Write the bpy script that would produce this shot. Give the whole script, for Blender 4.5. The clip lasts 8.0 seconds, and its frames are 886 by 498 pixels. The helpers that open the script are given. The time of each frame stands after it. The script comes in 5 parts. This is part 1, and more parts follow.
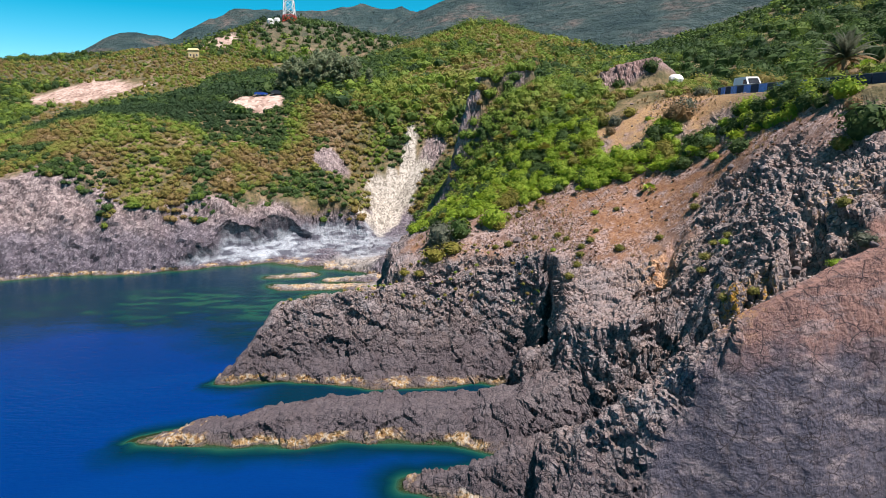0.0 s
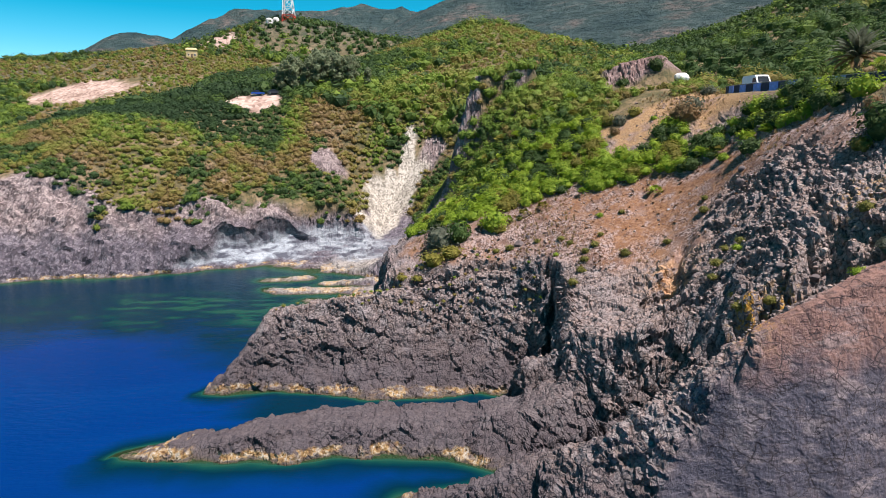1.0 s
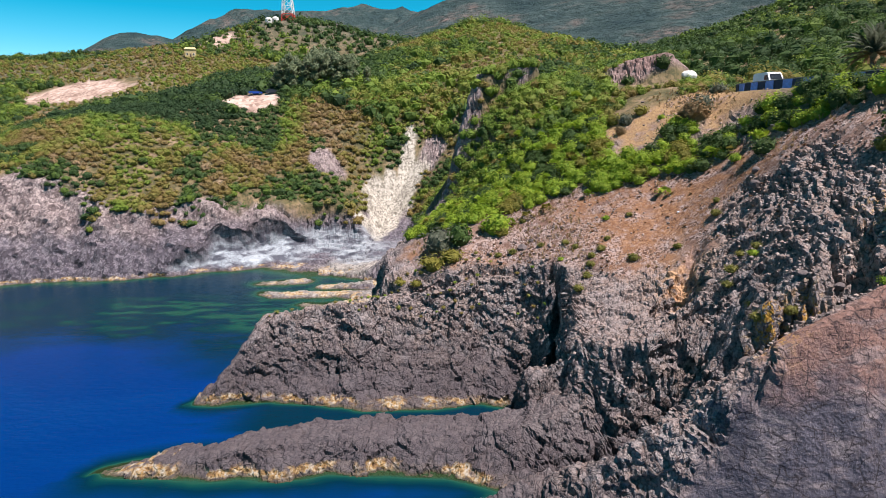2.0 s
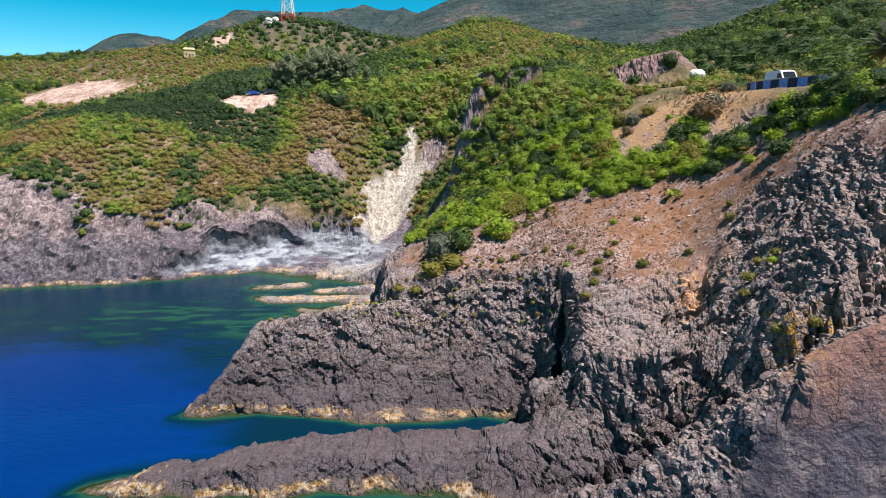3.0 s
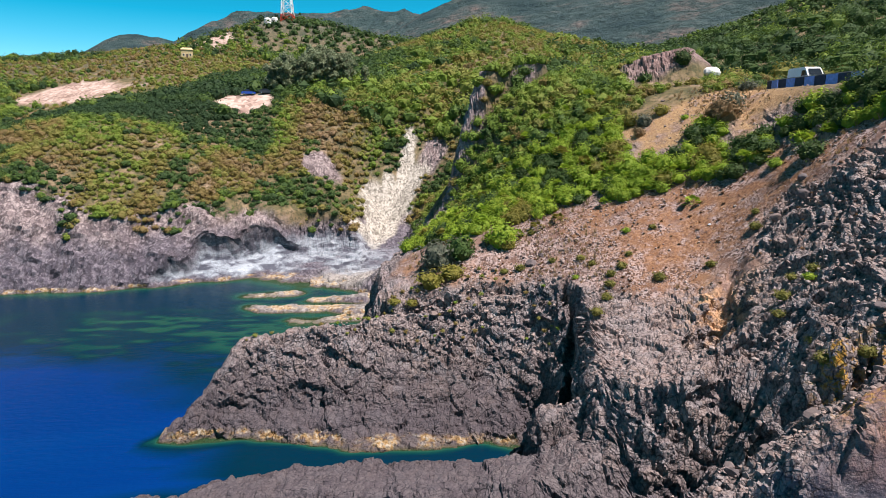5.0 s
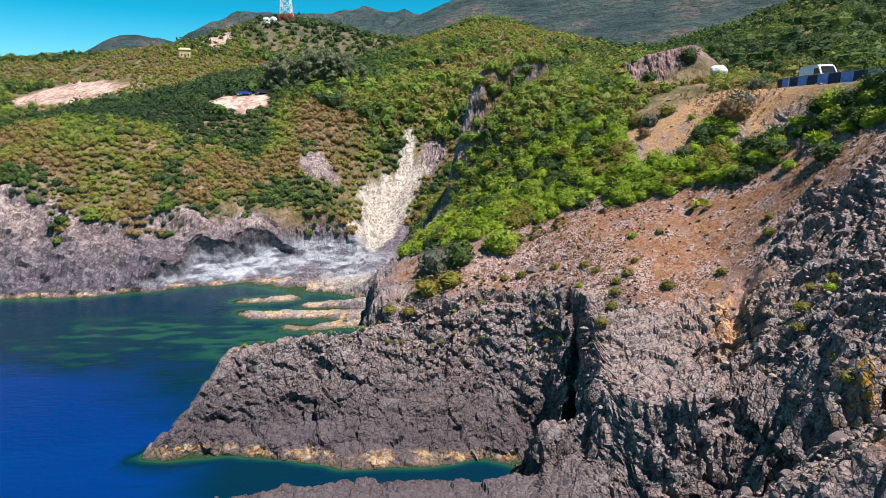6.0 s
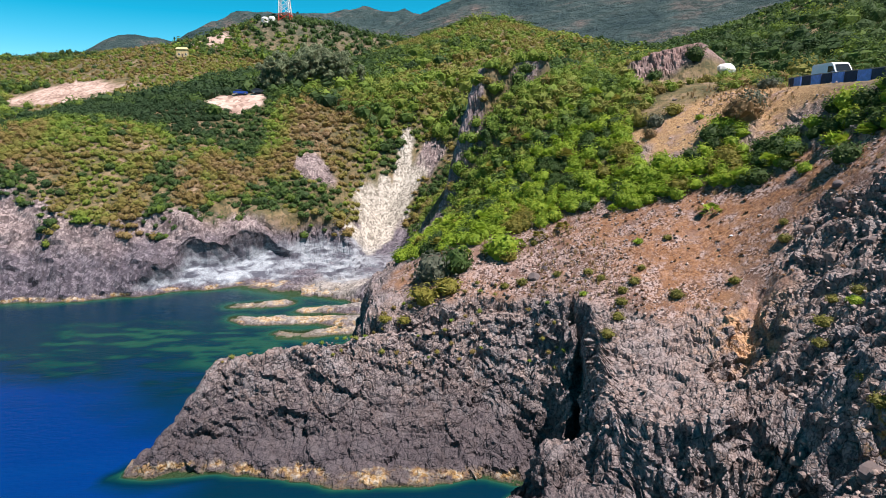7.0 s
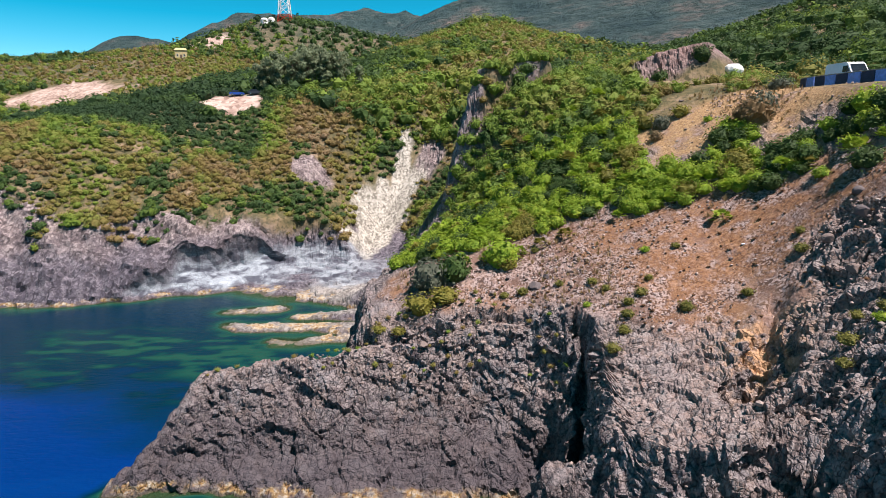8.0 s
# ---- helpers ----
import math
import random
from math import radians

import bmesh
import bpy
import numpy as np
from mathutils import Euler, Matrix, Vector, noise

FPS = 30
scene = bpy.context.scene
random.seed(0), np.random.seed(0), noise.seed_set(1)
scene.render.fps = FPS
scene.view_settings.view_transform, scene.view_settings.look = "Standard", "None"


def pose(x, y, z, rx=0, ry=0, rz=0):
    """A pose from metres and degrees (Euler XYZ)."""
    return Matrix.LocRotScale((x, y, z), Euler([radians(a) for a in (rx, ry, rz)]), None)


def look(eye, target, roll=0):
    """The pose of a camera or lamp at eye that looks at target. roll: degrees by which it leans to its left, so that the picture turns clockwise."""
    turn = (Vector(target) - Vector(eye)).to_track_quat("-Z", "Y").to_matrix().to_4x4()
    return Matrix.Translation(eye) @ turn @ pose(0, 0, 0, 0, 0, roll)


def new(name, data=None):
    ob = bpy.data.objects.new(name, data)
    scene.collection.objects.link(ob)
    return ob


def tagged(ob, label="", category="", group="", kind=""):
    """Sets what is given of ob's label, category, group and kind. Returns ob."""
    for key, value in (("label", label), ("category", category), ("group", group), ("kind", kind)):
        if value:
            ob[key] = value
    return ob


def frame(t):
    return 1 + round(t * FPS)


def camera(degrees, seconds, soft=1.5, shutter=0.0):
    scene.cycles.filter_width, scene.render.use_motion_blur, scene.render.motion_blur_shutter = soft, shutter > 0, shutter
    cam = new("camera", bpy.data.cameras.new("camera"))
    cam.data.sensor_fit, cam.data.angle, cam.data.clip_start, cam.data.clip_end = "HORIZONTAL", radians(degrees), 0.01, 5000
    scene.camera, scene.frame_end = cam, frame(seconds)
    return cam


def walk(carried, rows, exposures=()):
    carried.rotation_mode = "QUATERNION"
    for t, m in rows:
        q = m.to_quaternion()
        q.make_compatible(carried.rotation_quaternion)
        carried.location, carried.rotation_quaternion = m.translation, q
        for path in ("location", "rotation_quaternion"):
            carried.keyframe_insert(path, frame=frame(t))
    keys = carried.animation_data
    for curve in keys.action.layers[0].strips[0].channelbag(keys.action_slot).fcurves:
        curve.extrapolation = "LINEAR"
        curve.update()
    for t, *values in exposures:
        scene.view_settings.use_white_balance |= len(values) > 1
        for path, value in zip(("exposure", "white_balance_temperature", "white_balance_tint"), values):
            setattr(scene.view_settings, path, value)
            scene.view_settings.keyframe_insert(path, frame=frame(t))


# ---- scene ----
cam = camera(74.2, 8.0, soft=0.6)
PATH = [
    (0, (-0.846, -1.889, 31.255), (-0.827, 0.069, 30.849), -0.7),
    (0.5, (-0.736, -0.512, 31.241), (-0.718, 1.446, 30.835), -0.7),
    (1, (-0.607, 0.959, 31.193), (-0.589, 2.917, 30.788), -0.7),
    (1.5, (-0.519, 2.457, 31.131), (-0.502, 4.415, 30.726), -0.7),
    (3, (-0.447, 6.819, 30.942), (-0.434, 8.779, 30.541), -0.7),
    (3.5, (-0.407, 8.24, 30.891), (-0.395, 10.199, 30.491), -0.7),
    (4, (-0.336, 9.609, 30.852), (-0.325, 11.569, 30.453), -0.7),
    (4.5, (-0.234, 10.927, 30.839), (-0.224, 12.887, 30.442), -0.6),
    (6, (0.255, 15.085, 30.917), (0.262, 17.046, 30.522), -0.7),
    (6.5, (0.415, 16.564, 30.949), (0.422, 18.524, 30.554), -0.7),
    (7, (0.575, 18.058, 30.993), (0.582, 20.019, 30.598), -0.7),
    (7.5, (0.754, 19.572, 30.992), (0.76, 21.533, 30.599), -0.7),
    (8, (0.98, 20.948, 31.004), (0.985, 22.91, 30.615), -0.6),
]
walk(cam, [(t, look(e, g, r)) for t, e, g, r in PATH], exposures=[(0, 0.77, 6350, 22), (8, 0.77, 6350, 22)])

# ---- light ----
SUN = Vector((0.37, -0.22, 0.90)).normalized()
world = bpy.data.worlds.new("daylight")
scene.world = world
world.use_nodes = True
wt = world.node_tree
sky = wt.nodes.new("ShaderNodeTexSky")
sky.sky_type, sky.sun_disc = "NISHITA", False
sky.sun_elevation, sky.sun_rotation = math.asin(SUN.z), math.atan2(SUN.x, SUN.y)
sky.altitude, sky.air_density, sky.dust_density, sky.ozone_density = 600, 1.0, 0.0, 2.0
deep = wt.nodes.new("ShaderNodeHueSaturation")
deep.inputs["Hue"].default_value, deep.inputs["Saturation"].default_value = 0.462, 1.75
wt.links.new(sky.outputs[0], deep.inputs["Color"])
# a clear sky pales and brightens towards the horizon
ray = wt.nodes.new("ShaderNodeTexCoord")
split = wt.nodes.new("ShaderNodeSeparateXYZ")
rise = wt.nodes.new("ShaderNodeMapRange")
rise.interpolation_type = "SMOOTHSTEP"
for k, v in enumerate((-0.05, 0.5, 2.0, 0.62)):
    rise.inputs[k + 1].default_value = v
wt.links.new(ray.outputs["Generated"], split.inputs[0])
wt.links.new(split.outputs[2], rise.inputs[0])
wt.links.new(rise.outputs[0], deep.inputs["Value"])
wt.links.new(deep.outputs[0], wt.nodes["Background"].inputs[0])
wt.nodes["Background"].inputs[1].default_value = 0.05
sun = new("sun", bpy.data.lights.new("sun", "SUN"))
sun.data.energy, sun.data.angle, sun.data.color = 5.0, radians(0.55), (1.0, 0.95, 0.87)
sun.matrix_world = look(SUN * 300, (0, 0, 0))

# ---- materials ----
MAT = {}


class Nodes:
    """Short hand for building a node material."""

    def __init__(self, name, rough=0.9, spec=0.3):
        self.m = bpy.data.materials.new(name)
        self.m.use_nodes = True
        self.t = self.m.node_tree
        self.bsdf = self.t.nodes["Principled BSDF"]
        self.bsdf.inputs["Roughness"].default_value = rough
        self.bsdf.inputs["Specular IOR Level"].default_value = spec
        self.geo = self.t.nodes.new("ShaderNodeNewGeometry")
        self.obj = None
        MAT[name] = self.m

    def put(self, a, b):
        if isinstance(a, bpy.types.NodeSocket):
            self.t.links.new(a, b)
        elif isinstance(a, tuple) and len(a) == 3 and b.type == "RGBA":
            b.default_value = (*a, 1)
        else:
            b.default_value = a

    def pos(self, sx=1.0, sy=1.0, sz=1.0):
        n = self.t.nodes.new("ShaderNodeMapping")
        self.t.links.new(self.geo.outputs["Position"], n.inputs[0])
        n.inputs["Scale"].default_value = (sx, sy, sz)
        return n.outputs[0]

    def local(self, s=1.0):
        c = self.t.nodes.new("ShaderNodeTexCoord")
        n = self.t.nodes.new("ShaderNodeMapping")
        self.t.links.new(c.outputs["Object"], n.inputs[0])
        n.inputs["Scale"].default_value = (s, s, s)
        return n.outputs[0]

    def noise(self, scale, detail=4, vec=None, rough=0.55, warp=0.0):
        n = self.t.nodes.new("ShaderNodeTexNoise")
        self.put(vec if vec is not None else self.geo.outputs["Position"], n.inputs["Vector"])
        n.inputs["Scale"].default_value, n.inputs["Detail"].default_value = scale, detail
        n.inputs["Roughness"].default_value, n.inputs["Distortion"].default_value = rough, warp
        return n.outputs[0]

    def warped(self, scale, amount, stretch):
        """Position pushed about by noise, so that joints run jagged."""
        n = self.t.nodes.new("ShaderNodeTexNoise")
        self.put(self.geo.outputs["Position"], n.inputs["Vector"])
        n.inputs["Scale"].default_value, n.inputs["Detail"].default_value = scale, 2
        push = self.t.nodes.new("ShaderNodeVectorMath")
        push.operation = "MULTIPLY_ADD"
        self.put(n.outputs["Color"], push.inputs[0])
        push.inputs[1].default_value = (amount, amount, amount)
        self.put(self.pos(*stretch), push.inputs[2])
        return push.outputs[0]

    def cells(self, scale, feature="DISTANCE_TO_EDGE", vec=None):
        n = self.t.nodes.new("ShaderNodeTexVoronoi")
        n.feature = "F1" if feature == "COLOR" else feature
        self.put(vec if vec is not None else self.geo.outputs["Position"], n.inputs["Vector"])
        n.inputs["Scale"].default_value = scale
        return n.outputs["Distance"] if feature != "COLOR" else n.outputs["Color"]

    def attr(self, name):
        n = self.t.nodes.new("ShaderNodeAttribute")
        n.attribute_name = name
        return n.outputs["Fac"]

    def random(self):
        return self.t.nodes.new("ShaderNodeObjectInfo").outputs["Random"]

    def band(self, v, lo, hi, a=0.0, b=1.0):
        n = self.t.nodes.new("ShaderNodeMapRange")
        n.interpolation_type = "SMOOTHSTEP"
        self.put(v, n.inputs[0])
        for k, q in enumerate((lo, hi, a, b)):
            n.inputs[k + 1].default_value = q
        return n.outputs[0]

    def math(self, op, a, b=0.0):
        n = self.t.nodes.new("ShaderNodeMath")
        n.operation = op
        self.put(a, n.inputs[0])
        self.put(b, n.inputs[1])
        return n.outputs[0]

    def mix(self, f, a, b):
        n = self.t.nodes.new("ShaderNodeMix")
        n.data_type = "RGBA"
        self.put(f, n.inputs[0])
        self.put(a, n.inputs[6])
        self.put(b, n.inputs[7])
        return n.outputs[2]

    def ramp(self, v, stops):
        n = self.t.nodes.new("ShaderNodeValToRGB")
        self.put(v, n.inputs[0])
        e = n.color_ramp.elements
        while len(e) < len(stops):
            e.new(0.5)
        for q, (p, c) in zip(e, stops):
            q.position, q.color = p, (*c, 1)
        return n.outputs[0]

    def grey(self, colour):
        n = self.t.nodes.new("ShaderNodeRGBToBW")
        self.put(colour, n.inputs[0])
        return n.outputs[0]

    def height(self):
        n = self.t.nodes.new("ShaderNodeSeparateXYZ")
        self.put(self.geo.outputs["Position"], n.inputs[0])
        return n.outputs[2]

    def bump(self, h, strength, distance, base=None):
        n = self.t.nodes.new("ShaderNodeBump")
        self.put(h, n.inputs["Height"])
        self.put(strength, n.inputs["Strength"])
        n.inputs["Distance"].default_value = distance
        if base is not None:
            self.put(base, n.inputs["Normal"])
        return n.outputs[0]

    def thin(self, colour, share):
        """Leaves let part of the light through."""
        glow = self.t.nodes.new("ShaderNodeBsdfTranslucent")
        self.put(colour, glow.inputs[0])
        mixer = self.t.nodes.new("ShaderNodeMixShader")
        mixer.inputs[0].default_value = share
        self.t.links.new(self.bsdf.outputs[0], mixer.inputs[1])
        self.t.links.new(glow.outputs[0], mixer.inputs[2])
        self.t.links.new(mixer.outputs[0], self.t.nodes["Material Output"].inputs["Surface"])

    def done(self, colour, normal=None):
        self.put(colour, self.bsdf.inputs["Base Color"])
        if normal is not None:
            self.put(normal, self.bsdf.inputs["Normal"])
        return self.m


def ground_material():
    k = Nodes("ground", 0.92, 0.25)
    fine, mid, wide = k.noise(5.0, 6), k.noise(0.9, 6), k.noise(0.16, 4)
    # broken basalt: dark grey, violet and brown, joints between blocks
    grey = k.ramp(mid, [(0.30, (0.078, 0.062, 0.065)), (0.5, (0.152, 0.122, 0.123)), (0.68, (0.26, 0.213, 0.205))])
    brown = k.ramp(mid, [(0.3, (0.11, 0.075, 0.062)), (0.7, (0.27, 0.195, 0.16))])
    rock = k.mix(k.band(wide, 0.45, 0.66), grey, brown)
    broken, broken2 = k.warped(0.9, 0.55, (1, 1, 0.75)), k.warped(2.6, 0.16, (1, 1, 0.8))
    joint, joint2 = k.cells(1.3, vec=broken), k.cells(3.7, vec=broken2)
    rock = k.mix(k.attr("warm"), rock, k.ramp(k.noise(1.6, 6), [(0.3, (0.15, 0.105, 0.09)), (0.5, (0.30, 0.215, 0.18)), (0.7, (0.44, 0.345, 0.29))]))
    near = k.math("SUBTRACT", 1.0, k.attr("away"))
    tone = k.t.nodes.new("ShaderNodeRGBToBW")
    k.put(k.cells(1.3, "COLOR", broken), tone.inputs[0])
    tone2 = k.t.nodes.new("ShaderNodeRGBToBW")
    k.put(k.cells(3.7, "COLOR", broken2), tone2.inputs[0])
    rock = k.mix(k.band(tone.outputs[0], 0.3, 0.7, 0.0, 0.6), rock, k.mix(0.6, rock, (0.06, 0.05, 0.054)))
    hue = k.t.nodes.new("ShaderNodeSeparateColor")
    k.put(k.cells(0.8, "COLOR", broken), hue.inputs[0])
    rock = k.mix(k.math("MULTIPLY", k.band(hue.outputs[0], 0.62, 0.8, 0.0, 0.55), k.attr("rock")), rock, k.ramp(mid, [(0.35, (0.20, 0.145, 0.12)), (0.65, (0.36, 0.275, 0.225))]))
    rock = k.mix(k.math("MULTIPLY", k.band(hue.outputs[1], 0.66, 0.8, 0.0, 0.6), k.attr("rock")), rock, k.ramp(mid, [(0.35, (0.17, 0.16, 0.165)), (0.65, (0.31, 0.295, 0.295))]))
    rock = k.mix(k.band(tone2.outputs[0], 0.4, 0.75, 0.0, 0.55), rock, (0.36, 0.305, 0.285))
    rock = k.mix(k.math("MULTIPLY", k.band(joint, 0.0, 0.06, 0.85, 0.0), k.math("MULTIPLY", k.band(k.noise(0.8, 3), 0.40, 0.52), near)), rock, (0.03, 0.026, 0.026))
    rock = k.mix(k.math("MULTIPLY", k.band(joint2, 0.0, 0.09, 0.75, 0.0), k.math("MULTIPLY", k.band(k.noise(1.4, 3), 0.42, 0.56), near)), rock, (0.035, 0.03, 0.03))
    rock = k.mix(k.band(fine, 0.46, 0.7, 0.0, 0.55), rock, (0.33, 0.285, 0.26))
    rock = k.mix(k.band(k.noise(7.0, 5, k.pos(1, 1, 0.4)), 0.52, 0.66, 0.0, 0.6), rock, (0.055, 0.045, 0.045))
    rock = k.mix(k.band(k.math("ADD", k.height(), k.math("MULTIPLY", wide, -4.0)), -0.6, 7.0, 0.78, 0.0), rock, (0.055, 0.047, 0.054))
    # the far cliff: violet below, pale and pink above, finely broken
    shards, chips = k.warped(0.5, 0.9, (1, 1, 0.7)), k.warped(1.2, 0.4, (1, 1, 0.8))
    shard, chip = k.grey(k.cells(0.85, "COLOR", shards)), k.grey(k.cells(2.4, "COLOR", chips))
    part_tone = k.math("ADD", k.math("MULTIPLY", shard, 0.28), k.math("ADD", k.math("MULTIPLY", chip, 0.5), k.math("MULTIPLY", k.noise(0.3, 6, rough=0.65), 0.5)))
    gap = k.math("MAXIMUM", k.band(k.cells(0.85, vec=shards), 0.0, 0.05, 0.75, 0.0), k.band(k.cells(2.4, vec=chips), 0.0, 0.08, 0.6, 0.0))
    cliff = k.mix(k.band(k.math("ADD", k.height(), k.math("MULTIPLY", wide, 9.0)), 10.5, 18.0), k.ramp(part_tone, [(0.4, (0.045, 0.04, 0.052)), (0.58, (0.086, 0.075, 0.096)), (0.8, (0.20, 0.178, 0.20))]),
                  k.ramp(part_tone, [(0.4, (0.075, 0.055, 0.052)), (0.58, (0.20, 0.152, 0.148)), (0.8, (0.40, 0.325, 0.30))]))
    cliff = k.mix(gap, cliff, (0.03, 0.026, 0.03))
    rock = k.mix(k.math("MULTIPLY", k.attr("away"), 0.85), rock, cliff)
    # slab: smooth, brown above, violet grey below, scratched and flecked with white
    tint = k.math("ADD", k.height(), k.math("MULTIPLY", k.noise(0.35, 5, rough=0.6), 9.0))
    slab = k.mix(k.band(tint, 17.0, 21.5), (0.088, 0.083, 0.102), (0.25, 0.142, 0.112))
    slab = k.mix(k.band(k.noise(0.3, 5, k.pos(1, 1, 2.2), 0.65), 0.5, 0.62, 0.0, 0.55), slab, (0.29, 0.235, 0.225))
    slab = k.mix(k.band(k.noise(0.8, 6, k.pos(1.6, 1.6, 0.5), 0.65), 0.5, 0.66, 0.0, 0.5), slab, (0.085, 0.065, 0.068))
    slab = k.mix(k.band(k.noise(6.5, 7, rough=0.7), 0.52, 0.66, 0.0, 0.5), slab, (0.065, 0.054, 0.058))
    slab = k.mix(k.band(k.noise(9.0, 6, k.pos(1, 1, 0.6), 0.7), 0.56, 0.68, 0.0, 0.45), slab, (0.36, 0.30, 0.28))
    wander = k.warped(0.7, 1.1, (1, 1, 1.3))
    crack = k.math("MULTIPLY", k.band(k.cells(0.55, vec=wander), 0.0, 0.045, 1.0, 0.0), k.band(k.noise(0.5, 3), 0.44, 0.54))
    fine_crack = k.math("MULTIPLY", k.band(k.cells(1.5, vec=wander), 0.0, 0.06, 1.0, 0.0), k.band(k.noise(0.9, 3), 0.5, 0.58))
    crack = k.math("MAXIMUM", crack, fine_crack)
    slab = k.mix(k.math("MULTIPLY", crack, 0.85), slab, (0.035, 0.028, 0.03))
    rock = k.mix(0.04, rock, (0.045, 0.037, 0.045))
    rock = k.mix(k.math("MULTIPLY", k.attr("red"), 0.85), rock, k.ramp(k.noise(1.2, 7, rough=0.7), [(0.38, (0.09, 0.055, 0.05)), (0.5, (0.21, 0.125, 0.11)), (0.62, (0.33, 0.22, 0.185))]))
    rock = k.mix(k.attr("slab"), rock, slab)
    # dry slope: rubble, straw and red earth
    earth = k.ramp(k.noise(0.35, 5), [(0.32, (0.11, 0.062, 0.045)), (0.5, (0.195, 0.118, 0.09)), (0.66, (0.33, 0.23, 0.185))])
    straw = k.ramp(fine, [(0.3, (0.17, 0.075, 0.03)), (0.7, (0.35, 0.175, 0.075))])
    earth = k.mix(k.band(k.noise(0.13, 3), 0.5, 0.6, 0, 0.7), earth, straw)
    earth = k.mix(k.band(k.noise(5.5, 8, rough=0.7), 0.47, 0.62, 0.0, 0.7), earth, (0.12, 0.07, 0.05))
    stones = k.cells(6.0, "F1", k.pos(1, 1.3, 1))
    earth = k.mix(k.math("MULTIPLY", k.band(stones, 0.05, 0.4, 0.7, 0.0), k.band(k.noise(1.1, 3), 0.45, 0.6)), earth, (0.44, 0.35, 0.30))
    pebble, grit = k.grey(k.cells(2.4, "COLOR", broken2)), k.grey(k.cells(6.5, "COLOR"))
    stony = k.band(k.noise(0.5, 5, rough=0.6), 0.38, 0.56)
    earth = k.mix(k.math("MULTIPLY", stony, k.band(grit, 0.45, 0.72, 0.0, 0.7)), earth, (0.40, 0.305, 0.27))
    earth = k.mix(k.math("MULTIPLY", stony, k.band(pebble, 0.56, 0.7, 0.0, 0.8)), earth, k.mix(grit, (0.20, 0.145, 0.13), (0.43, 0.345, 0.315)))
    earth = k.mix(k.math("MULTIPLY", stony, k.band(grit, 0.46, 0.34, 0.0, 0.85)), earth, (0.06, 0.036, 0.028))
    hay = k.ramp(k.noise(4.0, 7, k.pos(1, 1.6, 1), 0.7), [(0.36, (0.13, 0.07, 0.03)), (0.5, (0.36, 0.215, 0.09)), (0.62, (0.52, 0.35, 0.18))])
    earth = k.mix(k.math("MULTIPLY", k.attr("straw"), k.band(k.noise(0.4, 5), 0.36, 0.5, 0.2, 0.95)), earth, hay)
    fox = k.ramp(k.noise(2.6, 8, k.pos(1, 1.5, 1), 0.72), [(0.36, (0.08, 0.038, 0.02)), (0.47, (0.19, 0.088, 0.04)), (0.56, (0.275, 0.138, 0.062)), (0.66, (0.38, 0.235, 0.135))])
    earth = k.mix(k.math("MULTIPLY", k.attr("foxed"), k.band(k.noise(0.45, 6, rough=0.65), 0.40, 0.56, 0.0, 0.8)), earth, fox)
    col = k.mix(k.attr("soil"), rock, earth)
    # scrub floor
    wild = k.ramp(k.noise(0.22, 6, rough=0.62), [(0.32, (0.06, 0.06, 0.026)), (0.46, (0.12, 0.098, 0.045)), (0.56, (0.185, 0.135, 0.072)), (0.68, (0.28, 0.20, 0.13))])
    wild = k.mix(k.band(k.noise(1.3, 5), 0.48, 0.6, 0.0, 0.7), wild, (0.045, 0.05, 0.022))
    # far wooded hills: the blue of distant haze is painted into their greens
    hazed_woods = k.ramp(k.noise(0.010, 9, rough=0.66), [(0.40, (0.02, 0.046, 0.05)), (0.52, (0.05, 0.082, 0.078)), (0.60, (0.10, 0.095, 0.085)), (0.70, (0.27, 0.18, 0.155))])
    hazed_woods = k.mix(k.band(k.noise(0.07, 6, rough=0.65), 0.48, 0.55, 0, 0.7), hazed_woods, (0.022, 0.048, 0.046))
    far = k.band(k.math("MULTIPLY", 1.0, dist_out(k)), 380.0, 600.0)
    col = k.mix(k.attr("wild"), col, k.mix(far, wild, hazed_woods))
    gravel = k.math("ADD", k.math("MULTIPLY", chip, 0.5), k.math("MULTIPLY", k.noise(0.35, 7, k.pos(1, 0.45, 0.45), 0.7), 0.55))
    col = k.mix(k.attr("pale"), col, k.ramp(gravel, [(0.36, (0.15, 0.135, 0.11)), (0.5, (0.31, 0.285, 0.235)), (0.68, (0.47, 0.435, 0.37))]))
    col = k.mix(k.attr("cut"), col, k.ramp(k.math("ADD", k.math("MULTIPLY", shard, 0.3), k.math("MULTIPLY", k.noise(0.12, 7, rough=0.65), 0.7)), [(0.36, (0.20, 0.13, 0.10)), (0.5, (0.38, 0.27, 0.215)), (0.66, (0.53, 0.415, 0.345))]))
    washed = k.math("ADD", k.math("MULTIPLY", k.noise(0.3, 4, k.pos(0.8, 1, 2.5), 0.55, 0.6), 0.95), k.math("MULTIPLY", shard, 0.1))
    washed = k.ramp(washed, [(0.42, (0.075, 0.08, 0.10)), (0.5, (0.19, 0.21, 0.235)), (0.57, (0.30, 0.335, 0.36)), (0.70, (0.40, 0.44, 0.46))])
    col = k.mix(k.attr("white"), col, k.mix(k.math("MULTIPLY", gap, 0.6), washed, (0.09, 0.095, 0.11)))
    col = k.mix(k.math("MULTIPLY", k.attr("lichen"), k.band(k.noise(2.2, 6, rough=0.65), 0.5, 0.57, 0.0, 0.85)), col, k.ramp(fine, [(0.35, (0.36, 0.17, 0.02)), (0.65, (0.55, 0.32, 0.06))]))
    col = k.mix(k.math("MULTIPLY", k.attr("rust"), k.band(mid, 0.38, 0.6, 0, 0.9)), col, (0.52, 0.30, 0.15))
